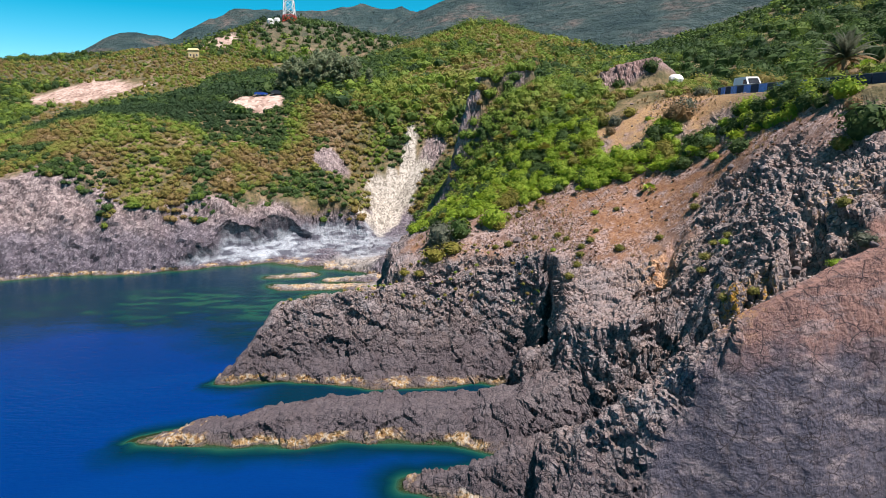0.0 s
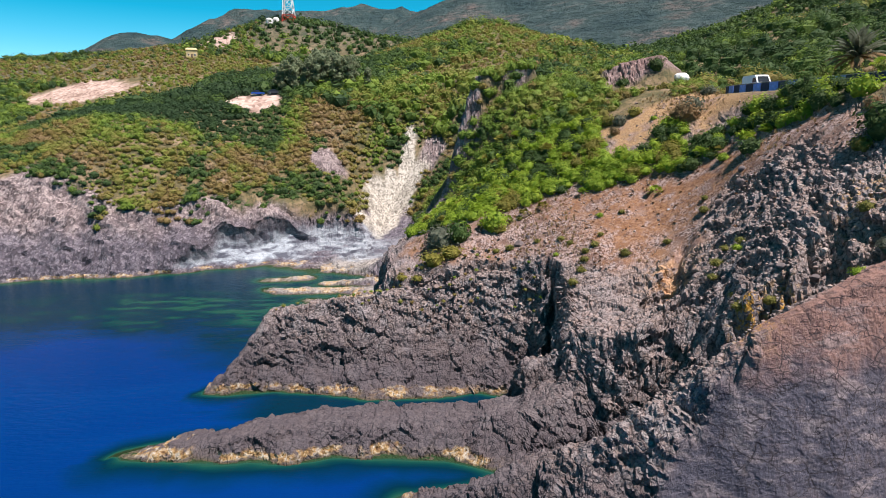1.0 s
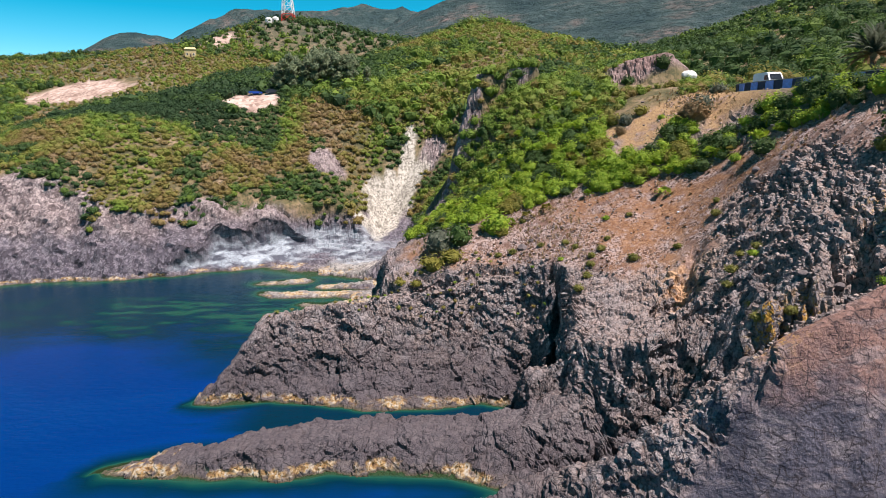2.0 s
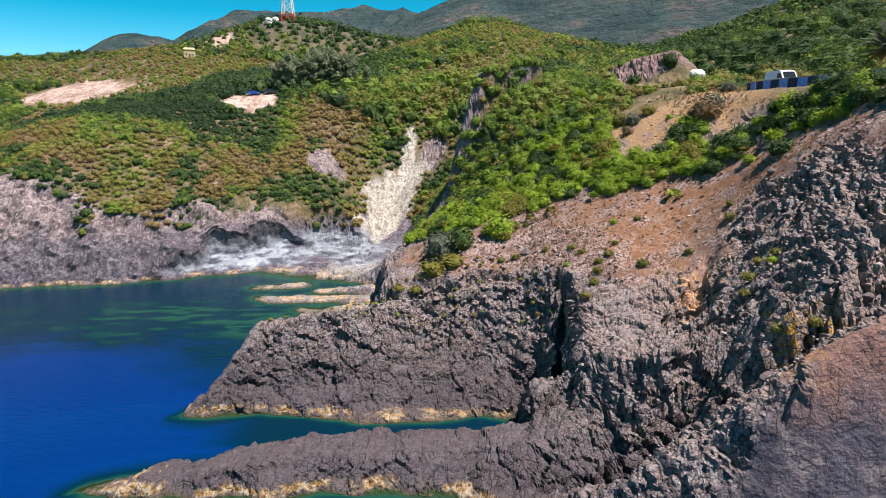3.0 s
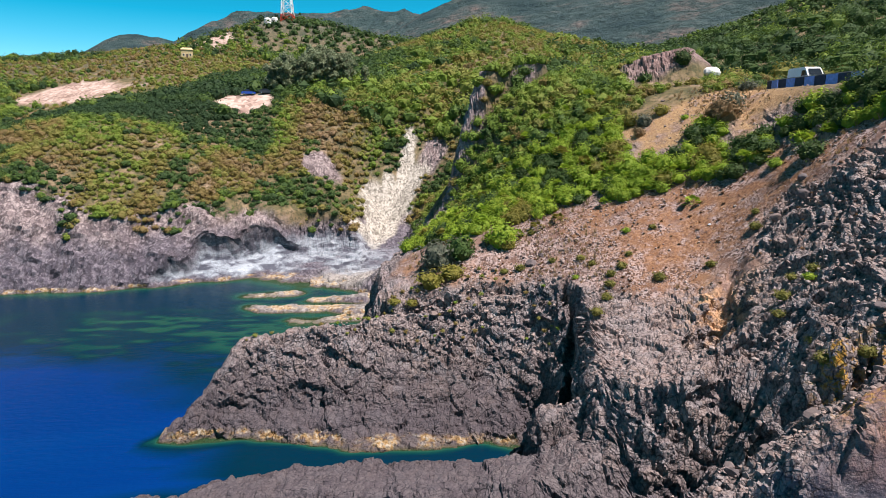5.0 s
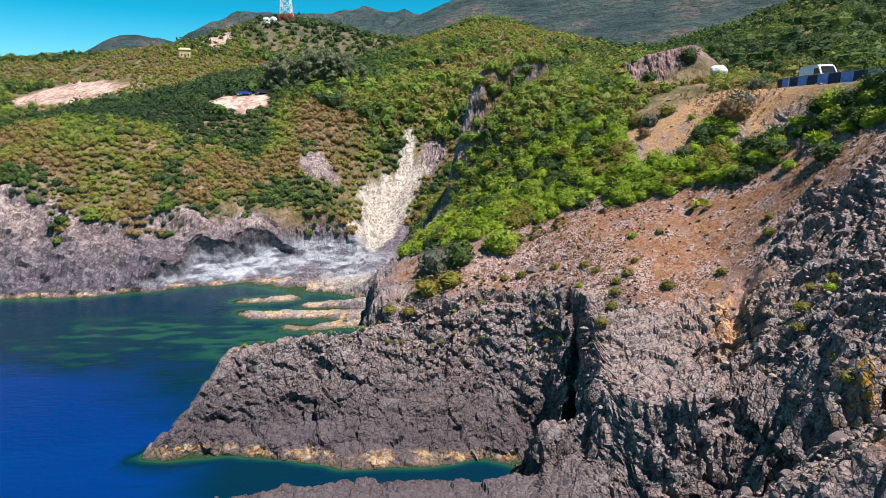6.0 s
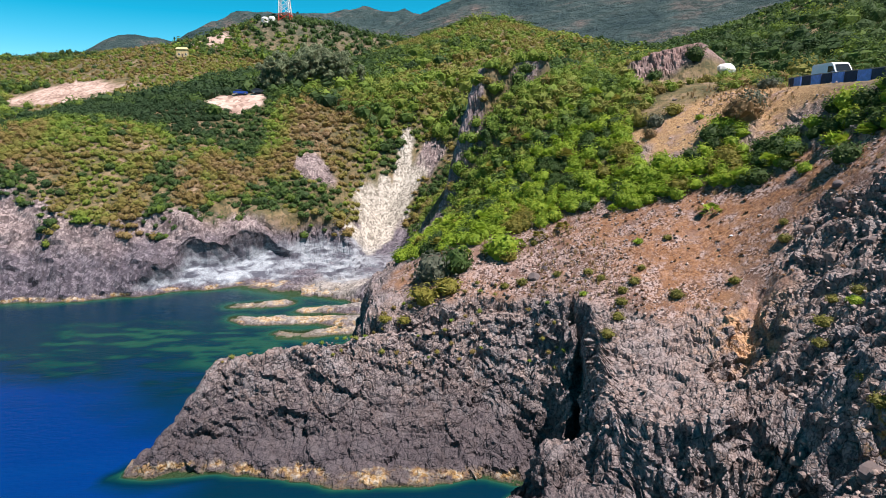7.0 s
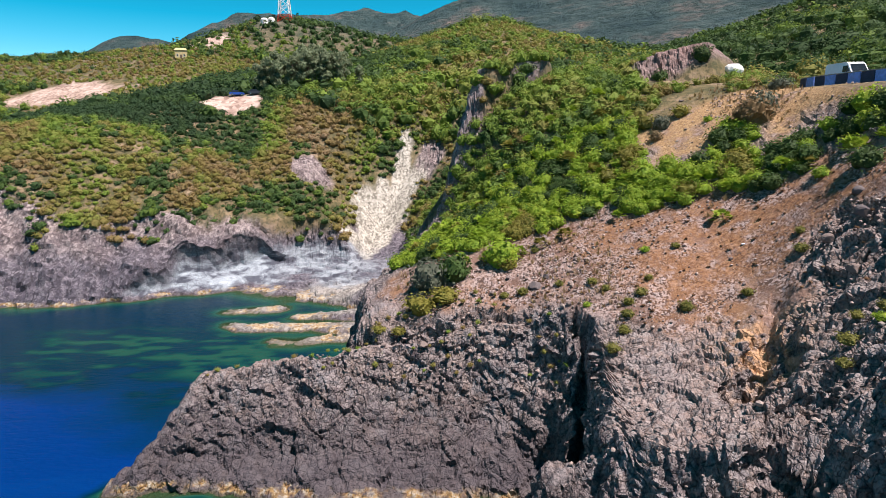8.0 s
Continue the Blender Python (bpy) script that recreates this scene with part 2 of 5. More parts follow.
    # tide mark: ochre weed and salt, dark wet rock under it
    tide = k.math("ADD", k.height(), k.math("MULTIPLY", k.noise(0.7, 4), -1.6))
    mark = k.math("MULTIPLY", k.band(tide, -0.75, -0.45), k.band(tide, -0.2, 0.1, 1, 0))
    col = k.mix(k.math("MULTIPLY", mark, k.band(k.noise(0.33, 4), 0.44, 0.58, 0.05, 0.75)), col, k.ramp(k.noise(2.0, 4), [(0.35, (0.17, 0.09, 0.03)), (0.47, (0.36, 0.22, 0.07)), (0.58, (0.46, 0.38, 0.26)), (0.7, (0.55, 0.50, 0.41))]))
    col = k.mix(k.band(k.height(), -0.1, 0.35, 0.85, 0), col, (0.075, 0.065, 0.025))
    lively = k.math("MULTIPLY", near, k.attr("rock"))
    b = k.bump(k.band(joint, 0, 0.10), k.math("MULTIPLY", lively, 0.7), 0.22)
    b = k.bump(k.band(joint2, 0, 0.16), k.math("MULTIPLY", lively, 0.7), 0.08, b)
    b = k.bump(tone.outputs[0], k.math("MULTIPLY", lively, 0.4), 0.25, b)
    b = k.bump(crack, k.math("MULTIPLY", k.attr("slab"), -0.8), 0.08, b)
    b = k.bump(k.noise(0.7, 7, rough=0.62), k.math("MULTIPLY", k.attr("slab"), 0.9), 0.9, b)
    b = k.bump(k.noise(3.0, 6, rough=0.6), k.math("MULTIPLY", near, 0.7), 0.16, b)
    b = k.bump(part_tone, k.math("MULTIPLY", k.attr("away"), k.attr("rock")), 0.5, b)
    b = k.bump(k.noise(0.045, 7, rough=0.65), k.math("MULTIPLY", far, 1.0), 20.0, b)
    b = k.bump(stones, k.math("MULTIPLY", k.attr("soil"), -0.8), 0.14, b)
    k.done(col, b)


def dist_out(k):
    n = k.t.nodes.new("ShaderNodeVectorMath")
    n.operation = "LENGTH"
    k.put(k.geo.outputs["Position"], n.inputs[0])
    return n.outputs["Value"]


def water_material():
    k = Nodes("water", 0.14, 0.03)
    d = k.attr("depth")
    blur = k.math("ADD", d, k.math("MULTIPLY", k.math("SUBTRACT", k.noise(0.5, 4), 0.5), 0.9))
    col = k.ramp(k.math("DIVIDE", blur, 14.0), [(0.0, (0.05, 0.085, 0.035)), (0.06, (0.014, 0.066, 0.042)), (0.12, (0.004, 0.046, 0.037)), (0.20, (0.001, 0.030, 0.035)), (0.31, (0.0002, 0.0185, 0.036)), (0.55, (0.0001, 0.0215, 0.072)), (0.95, (0.0001, 0.0245, 0.128))])
    drift = k.noise(0.05, 5, k.pos(0.6, 1.8, 1), 0.6, 0.8)
    col = k.mix(k.math("MULTIPLY", k.band(drift, 0.45, 0.65, 0.0, 0.12), k.band(d, 5.0, 9.0)), col, (0.0005, 0.05, 0.19))
    b = k.bump(k.noise(1.1, 5, vec=k.pos(0.6, 1.6, 1)), 0.3, 0.3)
    k.done(col, b)
    out = k.t.nodes["Material Output"]
    clear = k.t.nodes.new("ShaderNodeBsdfTransparent")
    clear.inputs[0].default_value = (0.55, 0.85, 0.78, 1)
    mixer = k.t.nodes.new("ShaderNodeMixShader")
    k.put(k.band(blur, -0.1, 1.3, 0.3, 1.0), mixer.inputs[0])
    k.t.links.new(clear.outputs[0], mixer.inputs[1])
    k.t.links.new(k.bsdf.outputs[0], mixer.inputs[2])
    k.t.links.new(mixer.outputs[0], out.inputs["Surface"])


def leaf_material(name, dark, mid, light, spread=0.5):
    """Leaves: a colour for each plant, lighter and darker leaves within it."""
    k = Nodes(name, 0.65, 0.25)
    own = k.mix(k.band(k.random(), 0, 1), dark, mid)
    col = k.mix(k.band(k.noise(2.2, 3), 0.35, 0.7), own, light)
    col = k.mix(k.band(k.noise(0.11, 2), 0.4, 0.65, 0, spread), col, mid)
    k.done(col)
    k.thin(col, 0.4)


def scrub_material(name):
    """Joined scrub: the plant's own tint goes from dark green to straw."""
    k = Nodes(name, 0.7, 0.2)
    t = k.math("ADD", k.attr("tint"), k.math("MULTIPLY", k.math("SUBTRACT", k.noise(1.2, 3), 0.5), 0.25))
    col = (k.ramp(t, [(0.0, (0.03, 0.062, 0.026)), (0.25, (0.065, 0.115, 0.03)), (0.42, (0.17, 0.25, 0.034)), (0.56, (0.215, 0.215, 0.052)),
                      (0.7, (0.215, 0.165, 0.05)), (0.85, (0.25, 0.175, 0.08)), (1.0, (0.36, 0.255, 0.15))]))
    k.done(col)
    k.thin(col, 0.35)


def plain(name, colour, rough=0.6, spec=0.4, metal=0.0, grain=12.0, vary=0.25):
    k = Nodes(name, rough, spec)
    k.bsdf.inputs["Metallic"].default_value = metal
    dirt = tuple(c * (1 - vary) for c in colour)
    col = k.mix(k.band(k.noise(grain, 5), 0.35, 0.7), dirt, colour)
    k.done(col, k.bump(k.noise(grain * 3, 4), 0.2, 0.01))


ground_material()
water_material()
scrub_material("scrub")
leaf_material("leaf_bright", (0.11, 0.21, 0.016), (0.22, 0.34, 0.026), (0.36, 0.43, 0.045))
leaf_material("leaf_dark", (0.028, 0.06, 0.016), (0.05, 0.10, 0.024), (0.09, 0.14, 0.035))
leaf_material("leaf_yellow", (0.12, 0.13, 0.02), (0.20, 0.19, 0.03), (0.30, 0.26, 0.06))
leaf_material("leaf_olive", (0.09, 0.10, 0.02), (0.16, 0.16, 0.03), (0.25, 0.23, 0.06))
leaf_material("leaf_dry", (0.16, 0.11, 0.05), (0.26, 0.17, 0.08), (0.34, 0.24, 0.13))
leaf_material("leaf_rust", (0.10, 0.05, 0.028), (0.18, 0.095, 0.048), (0.27, 0.165, 0.085))
leaf_material("leaf_grey", (0.06, 0.075, 0.045), (0.11, 0.13, 0.085), (0.17, 0.18, 0.13))
plain("bark", (0.16, 0.12, 0.09), 0.9, 0.2, grain=6)
plain("asphalt", (0.055, 0.055, 0.057), 0.9, 0.2, grain=9)
plain("concrete", (0.36, 0.34, 0.31), 0.9, 0.2, grain=3)
plain("paint_blue", (0.22, 0.37, 0.88), 0.6, 0.4, grain=3)
plain("paint_pale", (0.62, 0.68, 0.75), 0.7, 0.3, grain=3)
plain("white_paint", (0.80, 0.80, 0.80), 0.3, 0.5, grain=2, vary=0.06)
plain("blue_paint", (0.02, 0.06, 0.30), 0.25, 0.5, grain=2, vary=0.1)
plain("dark_paint", (0.03, 0.03, 0.035), 0.3, 0.5, grain=2, vary=0.1)
plain("tyre", (0.02, 0.02, 0.02), 0.85, 0.2)
plain("glass", (0.02, 0.025, 0.03), 0.05, 0.6, grain=1)
plain("chrome", (0.6, 0.6, 0.62), 0.25, 0.5, 1.0)
plain("red_paint", (0.55, 0.06, 0.03), 0.5, 0.4, grain=2, vary=0.15)
plain("mast_white", (0.75, 0.75, 0.73), 0.5, 0.4, grain=2, vary=0.1)
plain("plaster", (0.62, 0.48, 0.25), 0.9, 0.2, grain=1)
plain("plaster_white", (0.78, 0.76, 0.72), 0.9, 0.2, grain=1, vary=0.1)
plain("roof_tile", (0.42, 0.20, 0.11), 0.85, 0.2, grain=4)
plain("driftwood", (0.55, 0.48, 0.38), 0.9, 0.2, grain=6)

# ---- landform: one height function of the plan ----
def hash3(ix, iy, iz, seed):
    """A repeatable random number in 0..1 for every lattice corner."""
    v = (ix * 374761393 + iy * 668265263 + iz * 1274126177 + seed * 974711) & 0xFFFFFFFF
    v = ((v ^ (v >> 13)) * 1274126177) & 0xFFFFFFFF
    v = ((v ^ (v >> 15)) * 2246822519) & 0xFFFFFFFF
    return ((v ^ (v >> 16)) & 0xFFFFFF) / 16777215.0


def vnoise(x, y, z=None, seed=0):
    """Smooth value noise in -1..1."""
    z = np.zeros_like(x) if z is None else z
    ix, iy, iz = (np.floor(a).astype(np.int64) for a in (x, y, z))
    fx, fy, fz = x - ix, y - iy, z - iz
    fx, fy, fz = (a * a * (3 - 2 * a) for a in (fx, fy, fz))
    out = 0
    for dx in (0, 1):
        wx = fx if dx else 1 - fx
        for dy in (0, 1):
            wy = fy if dy else 1 - fy
            for dz in (0, 1):
                wz = fz if dz else 1 - fz
                out = out + wx * wy * wz * hash3(ix + dx, iy + dy, iz + dz, seed)
    return out * 2 - 1


def fbm(x, y, z=None, octaves=4, seed=0):
    total, amp = 0, 0.55
    for k in range(octaves):
        s = 2.03 ** k
        total = total + amp * vnoise(x * s, y * s, None if z is None else z * s, seed + k)
        amp *= 0.5
    return total


def worley(x, y, z, seed=0):
    """Nearest and second distance to scattered cell centres, a random number for the nearest cell, and the tilt of its face."""
    ix, iy, iz = (np.floor(a).astype(np.int64) for a in (x, y, z))
    d1, d2, cell, tilt = np.full(x.shape, 9.0), np.full(x.shape, 9.0), np.zeros(x.shape), np.zeros(x.shape)
    for dx in (-1, 0, 1):
        for dy in (-1, 0, 1):
            for dz in (-1, 0, 1):
                jx, jy, jz = ix + dx, iy + dy, iz + dz
                px = jx + 0.15 + 0.7 * hash3(jx, jy, jz, seed + 11)
                py = jy + 0.15 + 0.7 * hash3(jx, jy, jz, seed + 23)
                pz = jz + 0.15 + 0.7 * hash3(jx, jy, jz, seed + 37)
                d = (px - x) ** 2 + (py - y) ** 2 + (pz - z) ** 2
                near = d < d1
                d2 = np.where(near, d1, np.minimum(d2, d))
                cell = np.where(near, hash3(jx, jy, jz, seed + 51), cell)
                lean = (hash3(jx, jy, jz, seed + 61) - 0.5) * (x - px) + (hash3(jx, jy, jz, seed + 67) - 0.5) * (y - py) + (hash3(jx, jy, jz, seed + 71) - 0.5) * (z - pz)
                tilt = np.where(near, lean, tilt)
                d1 = np.where(near, d, d1)
    return np.sqrt(d1), np.sqrt(d2), cell, tilt


def ramp(a, lo, hi):
    """0 below lo, 1 above hi, smooth between."""
    k = np.clip((a - lo) / (hi - lo), 0, 1)
    return k * k * (3 - 2 * k)


def along(x, y, line):
    """Signed distance to a polyline of (x, y, value) (positive on its left), and the value there."""
    best, side, value = np.full(x.shape, 1e9), np.zeros(x.shape), np.zeros(x.shape)
    for (ax, ay, av), (bx, by, bv) in zip(line[:-1], line[1:]):
        ux, uy = bx - ax, by - ay
        k = np.clip(((x - ax) * ux + (y - ay) * uy) / (ux * ux + uy * uy), 0, 1)
        d = np.hypot(x - ax - k * ux, y - ay - k * uy)
        near = d < best
        best = np.where(near, d, best)
        side = np.where(near, np.where(ux * (y - ay) - uy * (x - ax) < 0, -1.0, 1.0), side)
        value = np.where(near, av + k * (bv - av), value)
    return best * side, value


def inside(x, y, outline):
    """Signed distance to a closed outline of (x, y), positive inside."""
    ring = [(a, b, 0) for a, b in outline]
    d, _ = along(x, y, ring + ring[:1])
    odd = np.zeros(x.shape, bool)
    for (ax, ay, _), (bx, by, _) in zip(ring, ring[1:] + ring[:1]):
        if ay != by:
            odd ^= ((ay > y) != (by > y)) & (x < (bx - ax) * (y - ay) / (by - ay) + ax)
    return np.abs(d) * np.where(odd, 1, -1)


def thin_plate(nodes):
    """A smooth sheet through spot heights."""
    p = np.array(nodes, float)
    n = len(p)
    r2 = ((p[:, None, :2] - p[None, :, :2]) ** 2).sum(2) / 1e4 + 1e-9
    a = np.zeros((n + 3, n + 3))
    a[:n, :n] = r2 * np.log(r2) * 0.5 + np.eye(n) * 0.002
    a[:n, n], a[:n, n + 1:], a[n, :n], a[n + 1:, :n] = 1, p[:, :2] / 100, 1, p[:, :2].T / 100
    w = np.linalg.solve(a, np.concatenate([p[:, 2], np.zeros(3)]))

    def sheet(x, y):
        z = w[n] + w[n + 1] * x / 100 + w[n + 2] * y / 100
        for (qx, qy, _), k in zip(p, w):
            r = ((x - qx) ** 2 + (y - qy) ** 2) / 1e4 + 1e-9
            z = z + k * 0.5 * r * np.log(r)
        return z
    return sheet


# Spot heights of the smooth ground: the slope under the road, and the land beyond the cove.
NEAR_SLOPE = [(-3, 78, 12), (5, 76, 13.5), (10.6, 78.2, 16), (18, 70.5, 17), (22.2, 75, 20.6), (27.3, 75.4, 22.3), (26.6, 67.5, 18.2),
              (20.8, 61.9, 13.5), (28.5, 58.2, 20.2), (28.5, 51, 21), (30.5, 42.4, 21.4), (33, 58.4, 25), (34.8, 65, 28.2), (38, 57, 31.5),
              (45.5, 64, 35), (33, 71.3, 26), (34.2, 81, 29.3), (41.7, 81.2, 34), (42.5, 88.5, 35), (26.5, 86.9, 27.6), (24, 93.4, 29.2),
              (29.5, 93, 32), (19.8, 85.6, 22.6), (3.5, 84, 17), (9, 112, 34), (5.5, 104, 22), (15, 117, 37.5), (27, 115, 39.5), (37, 108, 38.5), (58, 98, 37), (2, 106, 18), (-3, 97, 15.5), (38, 87, 35),
              (45, 30, 31), (52, 48, 35)]
FAR_LAND = [(-89, 148, 27.5), (-74, 144, 21.5), (-69, 136, 14), (-55, 137.5, 13.5), (-43, 141, 12.5), (-31, 148, 11.5), (-22, 151, 11.5), (-26, 162, 22), (-8, 134, 4), (8, 142, 26), (30, 146, 33), (62, 150, 38),
            (-74, 159, 31.5), (-34, 170, 28.5), (-50, 174, 30), (-41, 182, 36.5), (-66, 196, 42), (-46, 199, 43.5), (-14, 164, 10), (-9, 179, 25), (-22, 184, 36),
            (-2, 186, 36.5), (-14, 212, 46), (5, 233, 51), (19, 200, 46), (36, 262, 64), (25, 330, 84), (4, 330, 79), (52, 330, 78), (78, 330, 70), (75, 240, 55), (150, 330, 74), (105, 190, 60),
            (165, 270, 70), (200, 345, 98), (-190, 318, 46), (-190, 372, 69), (-250, 410, 76), (-156, 392, 79), (-108, 455, 104), (-86, 440, 92), (-140, 230, 32),
            (-20, 380, 68), (-24, 440, 95), (30, 440, 92), (90, 430, 78)]
ground_sheet = thin_plate(NEAR_SLOPE + FAR_LAND)

COAST = [(80, -60), (56, 10), (38, 33), (22, 42), (16, 48), (11, 55), (8.5, 66.5), (3, 71), (-7, 73.5), (-12, 80), (-13, 90), (-12.5, 98), (-10, 112), (-13, 121), (-18, 125),
         (-24, 127.5), (-34, 134.5), (-41, 136.5), (-47, 133), (-58, 129), (-65, 126.5), (-85, 124.5), (-97, 122), (-140, 108),
         (-260, 120), (-420, 330), (-900, 500), (-2500, 700), (-2500, 4000), (2500, 4000), (2500, -60)]

# Crests of the rock ridges: x, y, height.
NEAR_RIDGE = [(-3.5, 45.3, 0.4), (3, 44.5, 2.6), (8, 45.2, 4.3), (12, 42, 7.8), (16.4, 41.2, 11.4), (22, 40.6, 16.8), (26, 40.6, 19), (31, 41.8, 21), (40, 43, 25)]
SPIT = [(-31.5, 53.4, 0.0), (-27.5, 54.6, 0.7), (-22, 55, 1.4), (-18, 56.6, 1.9), (-13, 57, 2.2), (-5, 57.8, 2.1), (2.5, 57, 2.6), (8, 56, 4), (14, 57, 6.5)]
CRAG = [(9.3, 60.2, 6.4), (14, 60.3, 9.3), (18, 58.6, 11), (20.6, 55.8, 12.4), (24.2, 54.4, 14.6), (27.5, 53.2, 18)]
HEADLAND = [(-29.5, 66.9, -0.4), (-25, 70.3, 3.6), (-21.8, 74.2, 8.3), (-14, 74.8, 9.4), (-6, 75, 10.4), (0, 75, 11.2), (6, 74.6, 13), (12.3, 73, 13.2)]
HEAD_FOOT = [(-34, 67.6, 0), (-28.4, 66.9, 0), (-22.7, 66.8, 0), (-18, 66.9, 0), (-13.2, 66.2, 0), (-6, 64.4, 0), (0.8, 65.9, 0), (6, 68, 0), (14, 70, 0)]
# Floors of the gullies: x, y, height.
GULLY = [(9, 49.5, -1.5), (15, 50.0, 1.0), (18.6, 50.4, 3.4), (19.8, 50.8, 6.4)]
FISSURE = [(10.6, 61, 1.2), (12.6, 66, 4.5), (13.5, 69.5, 8), (13.3, 71.6, 10.4)]
ORANGE_GULLY = [(21.2, 58.2, 10.6), (24, 61, 14), (26, 64, 17)]
RAVINE = [(-14, 126, 0.3), (-13, 150, 3.5), (-10.5, 163, 8), (-4, 176, 22), (0, 186, 33), (4, 200, 42)]
# Far summits: x, y, half widths, height.
PEAKS = [(-112, 474, 75, 60, 113), (-230, 470, 90, 80, 84), (430, 780, 190, 220, 215), (-30, 900, 260, 160, 140)]
FAR_CREST = [(-820, 1560, 215), (-660, 1650, 300), (-520, 1710, 355), (-400, 1730, 348), (-300, 1740, 358), (-170, 1750, 366), (-60, 1760, 362), (10, 1740, 366), (60, 1660, 372), (140, 1600, 392), (330, 1420, 430), (700, 1250, 450), (1300, 1000, 430)]
LOW_CREST = [(-690, 1180, 150), (-620, 1150, 196), (-560, 1130, 206), (-480, 1120, 202), (-400, 1100, 178), (-300, 1080, 130)]
LEDGES = [[(-34, 113.8, 0.15), (-27, 112.2, 0.5), (-19, 112.6, 0.6), (-11, 110.5, 1.1)], [(-37, 121.6, 0.1), (-29, 123.2, 0.4)], [(-23, 118, 0.35), (-12, 118.5, 1.0)], [(-24, 105.6, 0.1), (-14, 106.5, 0.5)]]
LIP = [(-64, 127.5, 0), (-57.6, 131.5, 0), (-52, 136.5, 0), (-46, 140.5, 0), (-40, 143.5, 0), (-30, 147, 0)]
DYKE = [(3.6, 109, 22.5), (5.2, 112, 30.5), (6.6, 114.5, 38), (7.6, 116, 40.8), (9.5, 117, 41), (13, 118, 41.8), (17.5, 118, 42.2)]
OUTCROP = [(28.5, 112.5, 40.2), (33, 110.5, 42), (37, 109, 43), (39.5, 108.3, 43.2), (42.5, 107.5, 40)]
ROAD = [(150, 150, 43), (92, 122, 38.5), (66, 108, 36.6), (51.5, 98.5, 35.9), (46, 91, 35.6), (45.6, 82, 35.4), (46.6, 72, 35.2), (49, 58, 35.1), (56, 40, 35.2), (75, 15, 36)]


def apron_share(x, y):
    """Share of the bare sloping apron in front of the cove's undercut wall, and the signed distance to the wall's foot."""
    d, _ = along(x, y, LIP)
    d = d + 0.8 * vnoise(x * 0.3, y * 0.3, seed=16)
    reach = ramp(x, -64, -59) * (1 - ramp(x, -36, -29)) * ramp(y, 124, 127) * (1 - ramp(y, 150, 153))
    return reach * (1 - ramp(d, -0.7, 0.3)), d


def land(x, y):
    """Height of the smooth ground and rock masses over the sea."""
    coast = inside(x, y, COAST)
    wob = 1.3 * vnoise(x * 0.19, y * 0.19, seed=3) + 0.6 * vnoise(x * 0.53, y * 0.53, seed=4)
    base = ground_sheet(x, y)
    # mountains and far coast
    far = ramp(np.hypot(x, y), 395, 520)
    hills = 76 + 0.0 * x
    for cx, cy, rx, ry, top in PEAKS:
        hills = np.maximum(hills, 76 + (top - 76) * np.exp(-(((x - cx) / rx) ** 2 + ((y - cy) / ry) ** 2)))
    for line, fall in ((FAR_CREST, 0.42), (LOW_CREST, 0.4)):
        d, z = along(x, y, line)
        hills = np.maximum(hills, z - fall * np.abs(d))
    size = np.hypot(x, y)
    hills = hills + ramp(size, 600, 1500) * (46 * (0.16 - np.abs(fbm(x * 0.0042, y * 0.0042, octaves=4, seed=20))) + 9 * fbm(x * 0.02, y * 0.02, octaves=4, seed=22))
    base = base * (1 - far) + far * hills + ramp(size, 190, 420) * 3.5 * fbm(x * 0.02, y * 0.02, octaves=3, seed=21)
    # main shore: cliffs, a pale shelf at the head of the cove
    shelf = np.exp(-(((x + 27 - 0.3 * (y - 138)) / 15) ** 2 + ((y - 138) / 14) ** 2) ** 4)
    c = coast + wob * (1 - 0.6 * shelf)
    cliff = np.where(c > 0, (1.5 + 1.2 * np.exp(-(((y - 68) / 42) ** 6))) * c, 0.35 * c)
    low = np.where(c > 0, 0.20 * c + 0.35, 0.12 * c + 0.2)
    cliff = cliff * (1 - shelf) + low * shelf
    h = np.minimum(base, np.clip(cliff, -14, None))
    h = np.where(coast > 60, base, h)

    def ridge(h, line, flat, front, back, rough=1.0):
        d, z = along(x, y, line)
        d = d + 0.5 * rough * wob
        fall = np.where(d < 0, front * np.clip(-d - flat, 0, None), back * np.clip(d - flat, 0, None))
        return np.maximum(h, z - fall)

    h = ridge(h, SPIT, 0.9 + 1.1 * ramp(x, -27, -15), 0.8, 1.3)
    for line in LEDGES:
        h = np.where(y > 100, ridge(h, line, 1.2, 0.45, 0.45, 1.3), h)
    d, z = along(x, y, HEADLAND)
    d = d + 0.35 * wob
    lip = 1.7 + 1.4 * ramp(x, -4, 8)
    front = 2.8 * np.clip(-d - 0.4, 0, lip) + 0.84 * np.clip(-d - 0.4 - lip, 0, None)
    old = z - np.where(d < 0, front, 1.5 * np.clip(d - 0.6, 0, None))
    top = np.interp(x, [p[0] for p in HEADLAND], [p[2] for p in HEADLAND])
    foot_d, _ = along(x, y, HEAD_FOOT)
    foot_d = foot_d + 0.45 * wob
    f = np.clip(foot_d, 0, None) / np.maximum(np.clip(foot_d, 0, None) + np.clip(-d, 0, None), 0.05)
    face = np.where(foot_d > 0, top * np.interp(f, [0, 0.12, 0.45, 0.72, 1], [0, 0.05, 0.27, 0.56, 1]) + 0.15 * np.clip(foot_d, 0, 1), 0.8 * foot_d)
    keep = ramp(x, 1, 7)
    h = np.maximum(h, np.where(d < 0, face * (1 - keep) + old * keep, old))
    h = ridge(h, CRAG, 0.7, 2.3, 1.6, 0.7)
    steep = 0.9 + 2.4 * ramp(x, 8, 20)
    h = ridge(h, NEAR_RIDGE, 0.6, steep, 0.9, 0.6)

